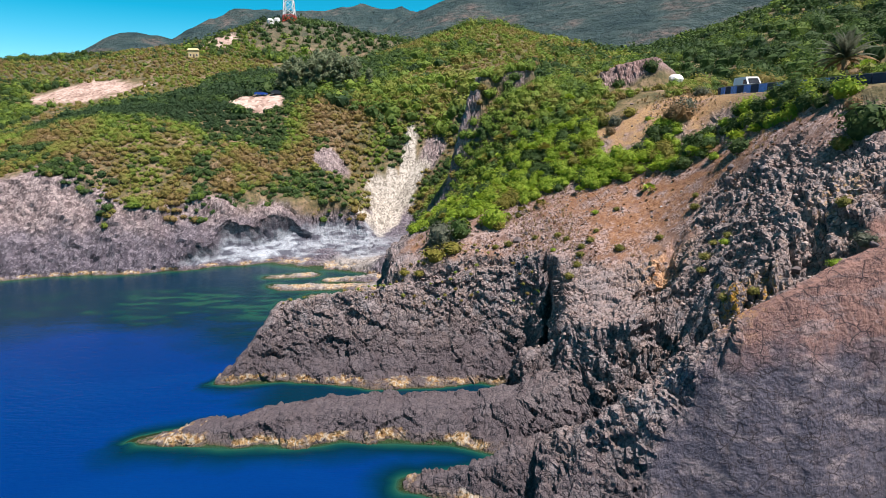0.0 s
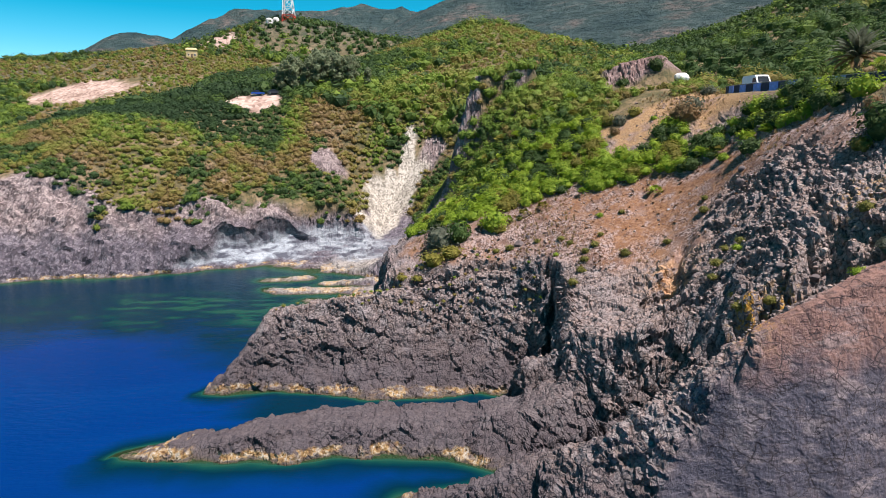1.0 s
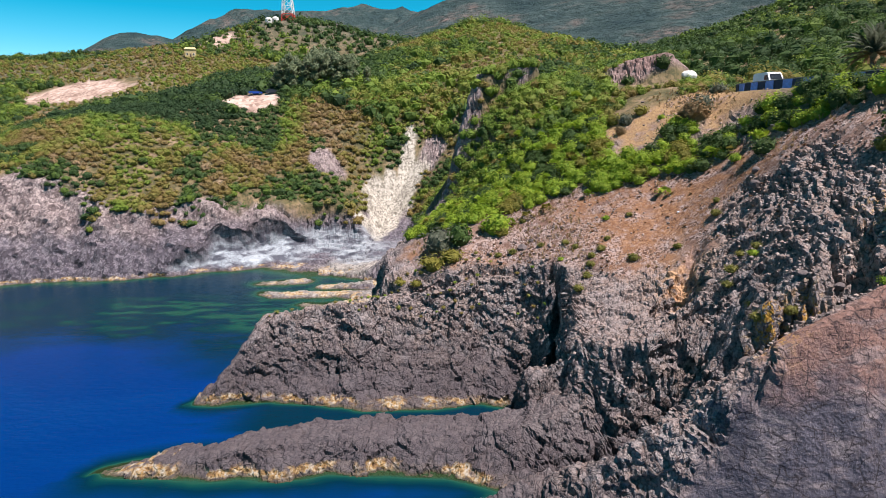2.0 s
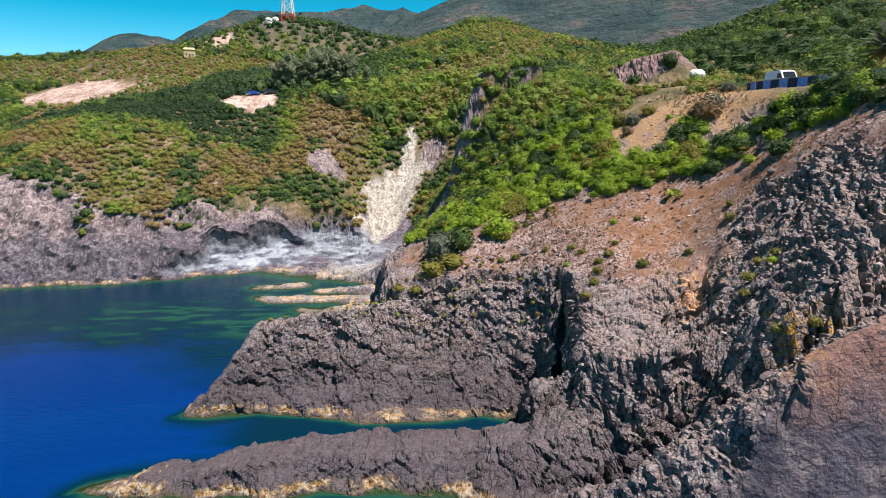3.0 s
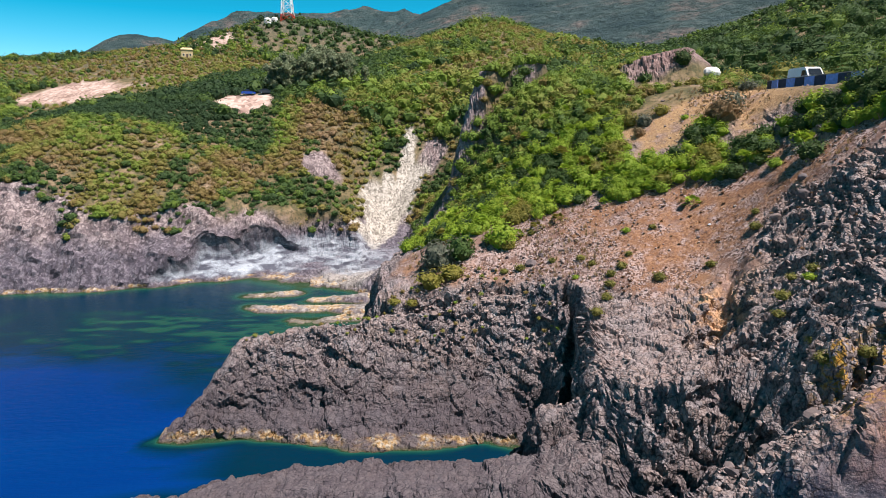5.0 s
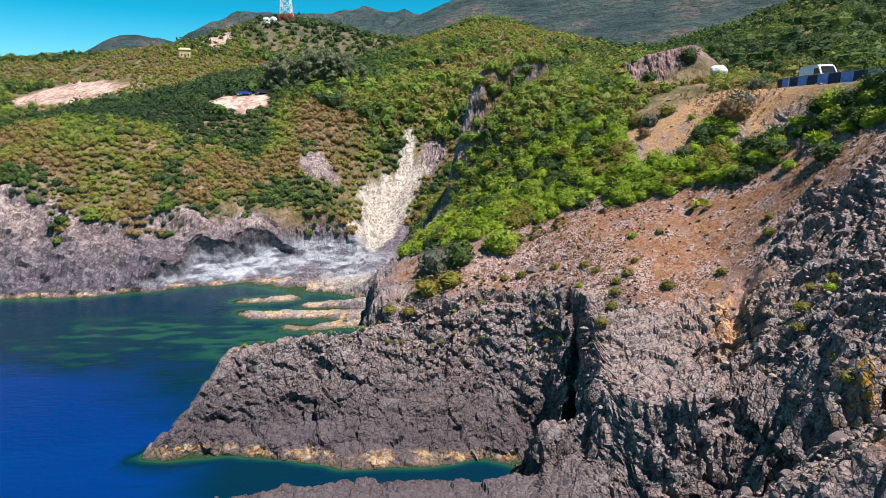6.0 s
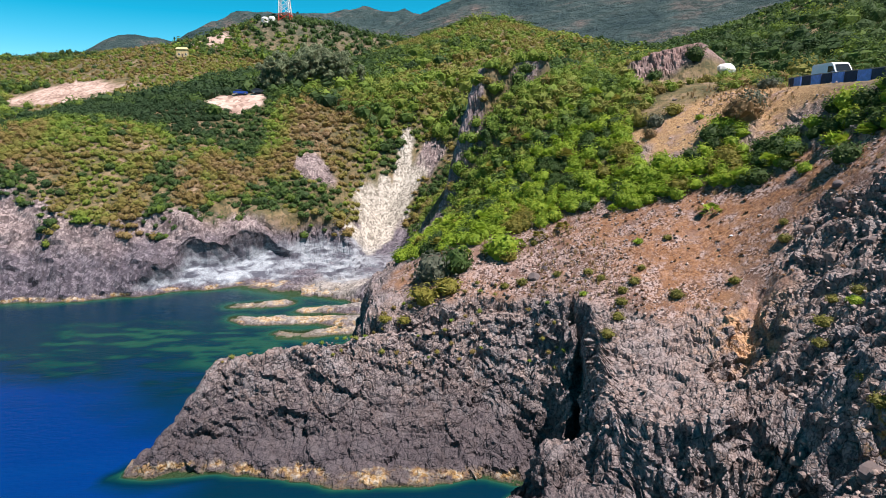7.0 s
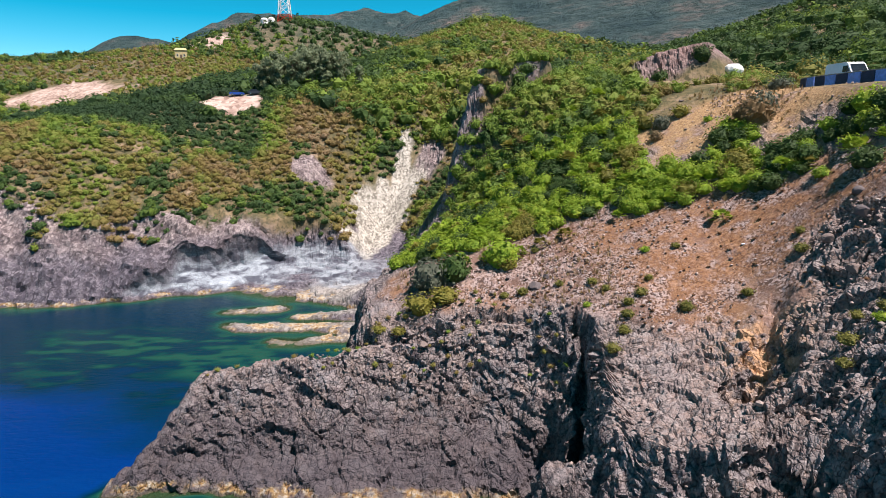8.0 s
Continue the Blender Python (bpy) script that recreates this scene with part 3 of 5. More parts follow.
    h = np.where(y > 100, ridge(h, DYKE, 1.0, 3.5, 3.5, 0.5), h)
    h = np.where(y > 100, ridge(h, OUTCROP, 0.7, 1.3, 1.5, 0.6), h)

    def gully(h, line, wall, floor=0.3):
        d, z = along(x, y, line)
        return np.minimum(h, z + wall * np.clip(np.abs(d + 0.25 * wob) - floor, 0, None))

    d, z = along(x, y, GULLY)
    d = np.abs(d + 0.25 * wob)
    open_up = ramp(x, 18.5, 20.5)
    h = np.minimum(h, z + (4.2 - 1.0 * open_up) * np.clip(d - 0.9, 0, 1.6) + (4.2 - 2.7 * open_up) * np.clip(d - 2.5, 0, None))
    h = gully(h, FISSURE, 9.0, 0.12)
    h = gully(h, ORANGE_GULLY, 1.6, 0.3)
    d, z = along(x, y, RAVINE)
    h = np.minimum(h, z + 1.1 * np.clip(np.abs(d + 0.25 * wob) - 3.5, 0, None) + 80 * (1 - ramp(y, 114, 130)))
    foot, lip_d = apron_share(x, y)
    h = h * (1 - foot) + np.minimum(h, 0.35 + 0.55 * np.clip(c, 0, None) + 0.5 * vnoise(x * 0.35, y * 0.5, seed=15)) * foot
    # the shelf at the head of the cove lies in low steps
    step = np.round((h + 0.25 * wob) / 0.7) * 0.7
    h = np.where((h > 0.3) & (h < 5), h + 0.75 * np.clip(shelf, 0, 1) * (1 - foot) * (step - h), h)
    # the road's bench
    d, z = along(x, y, ROAD)
    w = ramp(np.abs(d), 4.2, 9.0)
    h = np.where(np.abs(d) < 9, z * (1 - w) + h * w, h)
    # seabed: a shallow shelf with reefs in the cove, deep water outside
    cove = ramp(y + 0.08 * (x + 40) + 8 * vnoise(x * 0.04, y * 0.05, seed=13) + 4 * vnoise(x * 0.10, y * 0.2, seed=14) + 2 * vnoise(x * 0.3, y * 0.5, seed=19), 68, 92) * ramp(x, -190, -90)
    humps = 0.6 * vnoise(x * 0.11 + 0.03 * y, y * 0.36, seed=8) + 0.9 * vnoise(x * 0.24, y * 0.75, seed=9) + 0.5 * vnoise(x * 0.6, y * 1.4, seed=10)
    bank = ramp(y + 3 * vnoise(x * 0.06, y * 0.1, seed=17), 82, 91) * (1 - 0.85 * ramp(y + 3 * vnoise(x * 0.06, y * 0.1, seed=18), 107, 115)) * (0.3 + 0.7 * ramp(x, -80, -52))
    reef = -4.7 + 0.7 * bank + 2.7 * bank * ramp(humps, -0.15, 0.6) + 2.1 * np.exp(-((x + 25) / 9) ** 2 - ((y - 113) / 4) ** 2) + 1.6 * np.exp(-((x + 30) / 10) ** 2 - ((y - 124) / 3.5) ** 2)
    inlet = ramp(x, -30, -19) * ramp(y, 59, 61) * (1 - ramp(y, 74, 78))
    bed = -16 * (1 - cove) + cove * reef
    bed = bed * (1 - inlet) - 4.4 * inlet
    rim = np.where(y < 63, 3.4, 6.0)
    bed = np.where(h < 0, np.maximum(h * (rim - (rim - 3.0) * cove) + 0.6 * vnoise(x * 0.7, y * 0.7, seed=12) * (1 - cove) * ramp(-h, 0.1, 0.5), bed), h)
    return np.where(h < 0, bed, h)


# ---- ground mesh ----
def spaced(stops):
    """Grid lines from (start, step) stops up to the last start."""
    out = []
    for (a, step), (b, _) in zip(stops[:-1], stops[1:]):
        out += list(np.linspace(a, b, max(2, int(round((b - a) / step))), endpoint=False))
    return np.array(out + [stops[-1][0]])


def blocks(x, y, z, rock):
    """How far the broken rock stands out of its mean face: cracked blocks and columns of two sizes."""
    wx = x + 0.45 * vnoise(x * 0.6, y * 0.6, z * 0.6, 30)
    wy = y + 0.45 * vnoise(x * 0.6, y * 0.6, z * 0.6, 31)
    columns = np.clip(np.exp(-((x - 15) / 6) ** 2 - ((y - 59) / 5) ** 2) + np.exp(-((x - 30.8) / 4) ** 2 - ((y - 62) / 7) ** 2) + np.exp(-((x - 26) / 4) ** 2 - ((y - 50) / 5) ** 2), 0, 1)
    wz = z + 0.30 * wx - 0.12 * wy
    tall = 1 - 0.6 * columns
    away = ramp(y, 100, 125)
    jag = 1 + 0.25 * ramp(x, 9, 14) * (1 - ramp(y, 72, 76)) + 0.1 * away
    d1, d2, c, lean = worley(wx * 0.24, wy * 0.24, wz * 0.34 * tall, 40)
    big = (c - 0.5) * 0.7 + 0.85 * lean - 0.12 * (1 - ramp(d2 - d1, 0.0, 0.06))
    d1, d2, c, lean = worley(wx * 0.8, wy * 0.8, wz * 1.05 * tall, 41)
    mid = ((c - 0.5) * 0.36 + 0.55 * lean - 0.14 * (1 - ramp(d2 - d1, 0.0, 0.12))) * jag
    d1, d2, c, lean = worley(wx * 1.9, wy * 1.9, wz * 2.3 * tall, 43)
    small = ((c - 0.5) * 0.13 + 0.16 * lean - 0.05 * (1 - ramp(d2 - d1, 0.0, 0.2))) * jag
    # beds that dip gently out of the headland, weathered back in turn
    beds = wz * 0.75 + 0.5 * vnoise(x * 0.12, y * 0.12, z * 0.2, 33)
    beds = 0.07 * (ramp(beds - np.floor(beds), 0.0, 0.25) - ramp(beds - np.floor(beds), 0.6, 1.0)) * (1 - columns) * ramp(y, 60, 66) * (1 - away)
    return rock * (big * (1 - 0.2 * away) + mid * (1 - 0.1 * away) + small * (1 - away) + beds + 0.25 * fbm(x * 0.2, y * 0.2, z * 0.2, 3, 42))


GX = spaced([(-2500, 90), (-700, 16), (-260, 3), (-110, 0.62), (-36, 0.17), (38, 0.45), (62, 2.2), (200, 12), (700, 80), (2500, 80)])
GY = spaced([(-900, 60), (-60, 6), (14, 1.2), (33, 0.16), (80, 0.4), (118, 0.62), (165, 1.1), (240, 3), (500, 9), (1000, 22), (2200, 80), (3400, 80)])

def ground_plan():
    """Plan places of the grid's corners: close together where the shore rocks are steep."""
    gx, gy = np.meshgrid(GX, GY)
    for y0, y1, x0, x1, side in ((33.0, 80.0, -36, 44, 5), (118.0, 165.0, -118, -4, 6)):
        lo, hi = np.searchsorted(GY, y0), np.searchsorted(GY, y1)
        cols = np.where((GX > x0) & (GX < x1))[0]
        fine = np.linspace(GY[lo], GY[hi], 470 if y0 < 50 else 200)
        fx, fy = np.meshgrid(GX[cols], fine)
        z = np.clip(land(fx.ravel(), fy.ravel()).reshape(fx.shape), -2, None)
        step = np.hypot(np.diff(fine)[:, None], 0.9 * np.diff(z, axis=0))
        step = np.minimum(step, 6 * np.diff(fine)[:, None])
        for _ in range(10):
            step[:, 1:-1] = (step[:, :-2] + 2 * step[:, 1:-1] + step[:, 2:]) / 4
        run = np.concatenate([np.zeros((1, len(cols))), np.cumsum(step, 0)])
        fade = ramp(GX[cols], x0, x0 + side) * (1 - ramp(GX[cols], x1 - side, x1))
        for k, c in enumerate(cols):
            even = np.interp(np.linspace(0, run[-1, k], hi - lo + 1), run[:, k], fine)
            gy[lo:hi + 1, c] += fade[k] * (even - gy[lo:hi + 1, c])
    return gx, gy


def ground_rows(x, y):
    """Height, rock share and the zones of the ground on the grid."""
    h = land(x, y)
    e, near = 0.35, np.hypot(x, y) < 262
    dzdx, dzdy = np.zeros_like(x), np.zeros_like(x)
    dzdx[near] = (land(x[near] + e, y[near]) - h[near]) / e
    dzdy[near] = (land(x[near], y[near] + e) - h[near]) / e
    slope = np.hypot(dzdx, dzdy)
    edge = 1.4 * fbm(x * 0.3, y * 0.3, octaves=3, seed=50)
    soil = ramp(inside(x, y, SOIL) + edge, -0.6, 1.4)
    dist = np.hypot(x, y)
    wild = ramp(inside(x, y, COAST) + 2.2 * edge - 6 * ramp(-x, 76, 90), 9, 12) * ramp(y + 0.6 * np.clip(-x, 0, 60), 135, 142)
    wild = wild * np.where(y < 165, ramp(h + 1.5 * edge, 8.5, 11.5), 1)
    crest = ramp(inside(x, y, GREEN) + edge, -0.5, 1.5)
    back = np.maximum(ramp(y, 112, 120) * ramp(x, -6, 0), ramp(y, 93, 96) * ramp(x, 22, 26)) * ramp(inside(x, y, COAST), 6, 12)
    uphill = ramp(x + 0.4 * edge, 39, 42)
    soft = np.clip(np.maximum.reduce([soil, wild, crest, back, uphill]), 0, 1)
    bare = ramp(inside(x, y, BARE) + edge, -0.5, 1.2)
    soft = np.maximum(soft, bare)
    crags = np.zeros_like(x)
    for cx, cy, rx, ry in CRAGS:
        crags = np.maximum(crags, 1 - ramp(np.hypot((x - cx) / rx, (y - cy) / ry) + 0.22 * edge, 0.75, 1.1))
    soft = soft * (1 - crags)
    cut = np.zeros_like(x)
    pale = ramp(inside(x, y, SCREE) + 2.2 * edge + 1.2 * vnoise(x * 0.5, y * 0.2, seed=51), -0.8, 1.2)
    for cx, cy, rx, ry in PALE_CUTS:
        cut = np.maximum(cut, 1 - ramp(np.hypot((x - cx) / rx, (y - cy) / ry) + 0.12 * edge + 0.30 * vnoise(x * 0.09, y * 0.09, seed=52) + 0.15 * vnoise(x * 0.3, y * 0.3, seed=53), 0.8, 1.0))
    for line in LEDGES:
        pale = np.maximum(pale, 0.45 * np.where((y > 100) & (h > 0.05), 1 - ramp(np.abs(along(x, y, line)[0]) + edge, 1.2, 2.6), 0))
    pale = np.maximum(pale, 0.6 * np.exp(-(((x + 19) / 9) ** 2 + ((y - 130) / 7) ** 2) ** 2) * ramp(h, 0.2, 0.6))
    white = np.exp(-(((x + 29 - 0.3 * (y - 140)) / 19) ** 2 + ((y - 139) / 14) ** 2) ** 3) * ramp(h + 1.5 * edge, 0.9, 2.2) * (1 - ramp(h + 2 * edge, 6, 8)) * 0.85
    foot, lip_d = apron_share(x, y)
    white = np.maximum(white, foot * ramp(h + 0.6 * edge, 0.7, 1.3))
    foxed = ramp(inside(x, y, FOXED) + 1.6 * edge, -1.0, 1.5)
    red = np.exp(-((x - 36) / 7.5) ** 2 - ((y - 108.6) / 4) ** 2)
    slab = ramp(x - 0.45 * (h - 6.7) + 2.2 * edge, 15.2, 17.4) * (1 - ramp(y + edge - 0.32 * np.clip(x - 25, 0, None), 40.6, 41.6)) * ramp(x, 13.5, 15.5)
    lichen = np.exp(-((x - 22.4) ** 2 + (y - 41.6) ** 2) / 2.2) + 1.2 * np.exp(-((x - 24.9) ** 2 + (y - 46.8) ** 2) / 1.1) + 1.2 * np.exp(-((x - 27.0) ** 2 + (y - 45.6) ** 2) / 0.9) + 0.6 * np.exp(-((x - 34) ** 2 + (y - 48) ** 2) / 4)
    rust = np.exp(-((x - 24) / 2.6) ** 2 - ((y - 61.5) / 3.2) ** 2)
    rock = (1 - 0.93 * soft) * (1 - 0.5 * pale) * (1 - 0.45 * white) * (1 - 0.94 * slab)
    rock = rock * (0.55 + 0.45 * ramp(slope, 0.3, 1.3)) * (1 - ramp(dist, 190, 260))
    rock = np.where(h < 0.4, rock * (0.35 + 0.65 * ramp(h, -2, 0.4)), rock)
    d, _ = along(x, y, ROAD)
    rock = rock * ramp(np.abs(d), 4.5, 7)
    return h, rock, dzdx, dzdy, dict(soil=np.maximum(soil, bare * 0.9) * (1 - crags), wild=np.clip(np.maximum.reduce([wild, crest, back, uphill]) * (1 - soil) * (1 - crags), 0, 1),
                         pale=np.clip(pale, 0, 1), white=white, slab=slab, lichen=lichen, rust=rust, away=ramp(y, 95, 118), cut=cut, straw=bare, foxed=foxed, red=red, warm=np.maximum(ramp(x + 0.12 * (y - 45) + 2.5 * edge, 24, 30) * (y < 116), 0.7 * ramp(h + edge, 6.5, 9) * (1 - ramp(slope, 0.9, 2.2)) * (y < 82)))


# Outlines on the plan.
SOIL = [(-7, 86), (-2, 77.5), (5, 76.3), (11, 73.5), (15.5, 68.5), (20, 66), (24, 64), (27, 61.5), (29.5, 57), (32, 53.5), (36, 52), (39.5, 56), (41.5, 62), (39, 68), (37.5, 72.5),
        (35.5, 76.6), (33.7, 74.8), (32, 76), (29.5, 78.8), (27, 80.6), (25, 82.2), (22, 83.5), (19.4, 86.4), (16, 87.2), (11.6, 87), (8.8, 87.8), (4.3, 88), (0, 89.5), (-4, 93)]
GREEN = [(-4.5, 92), (0, 88.5), (4.3, 87), (8.8, 86.9), (11.6, 86), (16, 86.3), (19.4, 85.5), (22, 82.6), (25, 81.3), (27.1, 79.7), (29.5, 77.9), (32, 75.2), (33.7, 74), (35.5, 76), (37.9, 71.6), (39.2, 66),
         (40.5, 60), (42.5, 60), (42.2, 68), (40.6, 73), (38.6, 76.6), (36.5, 78.6), (34.2, 78.2), (33, 80), (34, 82.8), (34.2, 85), (32.4, 86.8), (30.8, 85.8), (29.2, 84.4), (26.6, 85.8), (24.6, 87), (24.4, 92),
         (25, 96), (27, 99), (29, 110), (20, 119), (8, 116), (2, 108), (-3, 99)]
BARE = [(25.2, 95.4), (29.5, 99.1), (32.3, 100.2), (36.8, 101), (40, 98), (42.5, 92), (43, 84), (41.5, 77), (40.3, 73.5), (39, 77.7), (37.6, 80.6), (36.1, 80.1), (34.4, 79.1), (33.6, 79.9), (34.4, 82.8),
        (34.6, 85.6), (32.5, 87.3), (30.8, 86.2), (29.2, 84.8), (26.6, 86.2), (25, 87.3), (25, 91.7)]
FOXED = [(14, 85), (18.2, 84), (24.5, 80.4), (27.5, 78), (31.2, 74.8), (34.5, 72.5), (37, 68), (35, 65), (32.5, 67), (30, 68), (27.3, 68.6), (24.2, 69), (21, 70.5), (19.1, 73.5), (17.6, 78.5)]
SCREE = [(-19, 171), (-11.5, 174), (-9.5, 183), (-6.5, 183), (-4, 174), (-8, 166), (-11, 158), (-14, 149), (-21, 150), (-19, 158), (-21, 164)]
CRAGS = [(-30, 162, 5.5, 4.5), (36, 108.6, 8, 3.2), (5.8, 113, 2.6, 5), (13.5, 118, 5, 2.2), (-1.5, 177, 4, 6), (30.8, 62.4, 3.2, 5.6), (33.4, 58.6, 3.4, 5.5), (29, 52, 4.5, 4.5), (33.5, 47.5, 3.4, 4)]
PALE_CUTS = [(-192, 334, 34, 17), (-57, 191, 10, 8), (-150, 425, 14, 22)]


def ground():
    gx, gy = ground_plan()
    x, y = gx.ravel(), gy.ravel()
    h, rock, dzdx, dzdy, zones = ground_rows(x, y)
    n, m = len(GX), len(GY)
    nx, ny, nz = -dzdx, -dzdy, np.ones(n * m)
    k = 1 / np.sqrt(nx * nx + ny * ny + 1)
    out = np.zeros(n * m)
    live = rock > 0.02
    out[live] = blocks(x[live], y[live], h[live], rock[live])
    soilbump = 0.10 * fbm(x * 1.1, y * 1.1, octaves=3, seed=60) * (np.hypot(x, y) < 260) * (h > 0)
    co = np.stack([x + nx * k * out, y + ny * k * out, h + nz * k * out + soilbump * (1 - rock)], 1)
    # the cove's wall leans out over its foot
    foot, lip_d = apron_share(x, y)
    lean = 1.8 * ramp(lip_d, -0.5, 0.7) * (1 - ramp(lip_d, 2.0, 6.0)) * ramp(x, -63, -57) * (1 - ramp(x, -36, -30)) * ramp(y, 124, 127) * (1 - ramp(y, 150, 153))
    co[:, 0] += 0.5 * lean
    co[:, 1] -= 0.86 * lean
    i = np.arange(n * m).reshape(m, n)
    faces = np.stack([i[:-1, :-1], i[:-1, 1:], i[1:, 1:], i[1:, :-1]], 2).reshape(-1, 4)
    faces = faces[(h[faces].max(1) > -5) | (np.hypot(x, y)[faces].max(1) > 300)]
    me = bpy.data.meshes.new("ground")
    me.vertices.add(len(co))
    me.vertices.foreach_set("co", co.ravel())
    me.loops.add(faces.size)
    me.loops.foreach_set("vertex_index", faces.ravel())
    me.polygons.add(len(faces))
    me.polygons.foreach_set("loop_start", np.arange(0, faces.size, 4))
    zones["rock"] = rock
    for key, value in zones.items():
        a = me.attributes.new(key, "FLOAT", "POINT")
        a.data.foreach_set("value", np.asarray(value, np.float32))
    me.update(calc_edges=True)
    me.validate()
    me.shade_flat()
    me.materials.append(MAT["ground"])
    return tagged(new("ground", me), "rocky coastal hillside of dark basalt, dry soil and scrub", "ground", kind="structure")


ground()


def water():
    wx = spaced([(-2500, 120), (-260, 12), (-120, 0.9), (-40, 0.4), (36, 2), (60, 60), (2500, 60)])
    wy = spaced([(-900, 60), (-40, 8), (30, 0.5), (76, 0.5), (126, 2), (150, 10), (260, 60), (1100, 60)])
    gx, gy = np.meshgrid(wx, wy)
    x, y = gx.ravel(), gy.ravel()
    n, m = len(wx), len(wy)
    i = np.arange(n * m).reshape(m, n)
    faces = np.stack([i[:-1, :-1], i[:-1, 1:], i[1:, 1:], i[1:, :-1]], 2).reshape(-1, 4)
    h = land(x, y)
    keep = (h[faces].min(1) < 3.5)
    me = bpy.data.meshes.new("water")
    me.from_pydata(np.stack([x, y, 0 * x], 1).tolist(), [], faces[keep].tolist())
    a = me.attributes.new("depth", "FLOAT", "POINT")
    a.data.foreach_set("value", np.clip(-h, 0, 20).astype(np.float32))
    me.materials.append(MAT["water"])
    return tagged(new("water", me), "clear sea, deep blue offshore and green over the reefs", "sea", kind="structure")


water()

# ---- building blocks for things ----
def mesh(name, verts, faces, material=None, smooth=False):
    me = bpy.data.meshes.new(name)
    me.from_pydata([tuple(v) for v in verts], [], [tuple(f) for f in faces])
    if smooth:
        me.polygons.foreach_set("use_smooth", [True] * len(me.polygons))
    if material:
        me.materials.append(MAT[material])
    me.update()
    return me


def part(name, me, parent, label="", m=None):
    """One mesh under a thing or a part."""
    ob = new(name, me)
    ob.parent = parent
    if m is not None:
        ob.matrix_basis = m
    return tagged(ob, label)


def thing(name, m, label, category, group="", me=None):
    ob = new(name, me)
    ob.matrix_basis = m
    return tagged(ob, label, category, group)


def ball(level):
    bm = bmesh.new()
    bmesh.ops.create_icosphere(bm, subdivisions=level, radius=1)
    v = np.array([q.co[:] for q in bm.verts])
    f = np.array([[q.index for q in p.verts] for p in bm.faces])
    bm.free()
    return v, f


def leafy(seed, level, leaves, leaf, squash=0.8, lumps=2.2, upright=0.0, core=0.74):
    """A shrub's crown of radius 1: a lumpy dark heart and loose leaves round it."""
    rng = np.random.default_rng(seed)
    v, f = ball(level)
    bulge = 1 + 0.38 * vnoise(v[:, 0] * lumps + seed, v[:, 1] * lumps, v[:, 2] * lumps, seed)
    cv = v * (core * bulge)[:, None]
    d = rng.normal(size=(leaves, 3))
    d[:, 2] = np.abs(d[:, 2]) * 1.1 - 0.25
    d /= np.linalg.norm(d, axis=1)[:, None]
    r = (1 + 0.38 * vnoise(d[:, 0] * lumps + seed, d[:, 1] * lumps, d[:, 2] * lumps, seed)) * rng.uniform(0.72, 1.06, leaves)
    p = d * r[:, None]
    n = 0.9 * d + 0.55 * rng.normal(size=(leaves, 3)) + np.array([0, 0, 0.4])
    n /= np.linalg.norm(n, axis=1)[:, None]
    a = np.cross(n, rng.normal(size=(leaves, 3)))
    a[:, 2] += upright * np.sign(a[:, 2])
    a /= np.linalg.norm(a, axis=1)[:, None]
    b = np.cross(n, a)
    s = leaf * rng.uniform(0.6, 1.3, leaves)[:, None]
    quad = np.stack([p - a * s, p - b * s * 0.55, p + a * s, p + b * s * 0.55], 1).reshape(-1, 3)
    verts = np.concatenate([cv, quad])
    verts[:, 2] = verts[:, 2] * squash + 0.35
    lf = np.arange(leaves * 4).reshape(-1, 4) + len(cv)
    return verts, f, lf


def leafy_mesh(name, proto, material):
    v, f, lf = proto
    return mesh(name, v, f.tolist() + lf.tolist(), material)


def joined(name, protos, places, sizes, tints, label, category, material="scrub", rng=None):
    """Many plants as one mesh; each plant carries its own tint."""
    rng = rng or np.random.default_rng(1)
    vs, tri, quad, ts, base = [], [], [], [], 0
    for (x, y, z), r, t in zip(places, sizes, tints):
        v, f, lf = protos[int(rng.integers(len(protos)))]
        a = rng.uniform(0, 6.283)
        c, s = math.cos(a) * r, math.sin(a) * r
        w = v[:, :3]
        hgt = r * rng.uniform(0.8, 1.25)
        vs.append(np.stack([w[:, 0] * c - w[:, 1] * s + x, w[:, 0] * s + w[:, 1] * c + y, w[:, 2] * hgt + z], 1))
        tri.append(f + base)
        quad.append(lf + base)
        ts.append(np.full(len(w), t, np.float32))
        base += len(w)
    co, tri, quad = np.concatenate(vs), np.concatenate(tri), np.concatenate(quad)
    me = bpy.data.meshes.new(name)
    me.vertices.add(len(co))
    me.vertices.foreach_set("co", co.ravel())
    me.loops.add(tri.size + quad.size)
    me.loops.foreach_set("vertex_index", np.concatenate([tri.ravel(), quad.ravel()]))
    me.polygons.add(len(tri) + len(quad))
    me.polygons.foreach_set("loop_start", np.concatenate([np.arange(0, tri.size, 3), tri.size + np.arange(0, quad.size, 4)]))
    at = me.attributes.new("tint", "FLOAT", "POINT")
    at.data.foreach_set("value", np.concatenate(ts))
    me.update(calc_edges=True)
    me.shade_flat()
    me.materials.append(MAT[material])
    return tagged(new(name, me), label, category, kind="stuff")


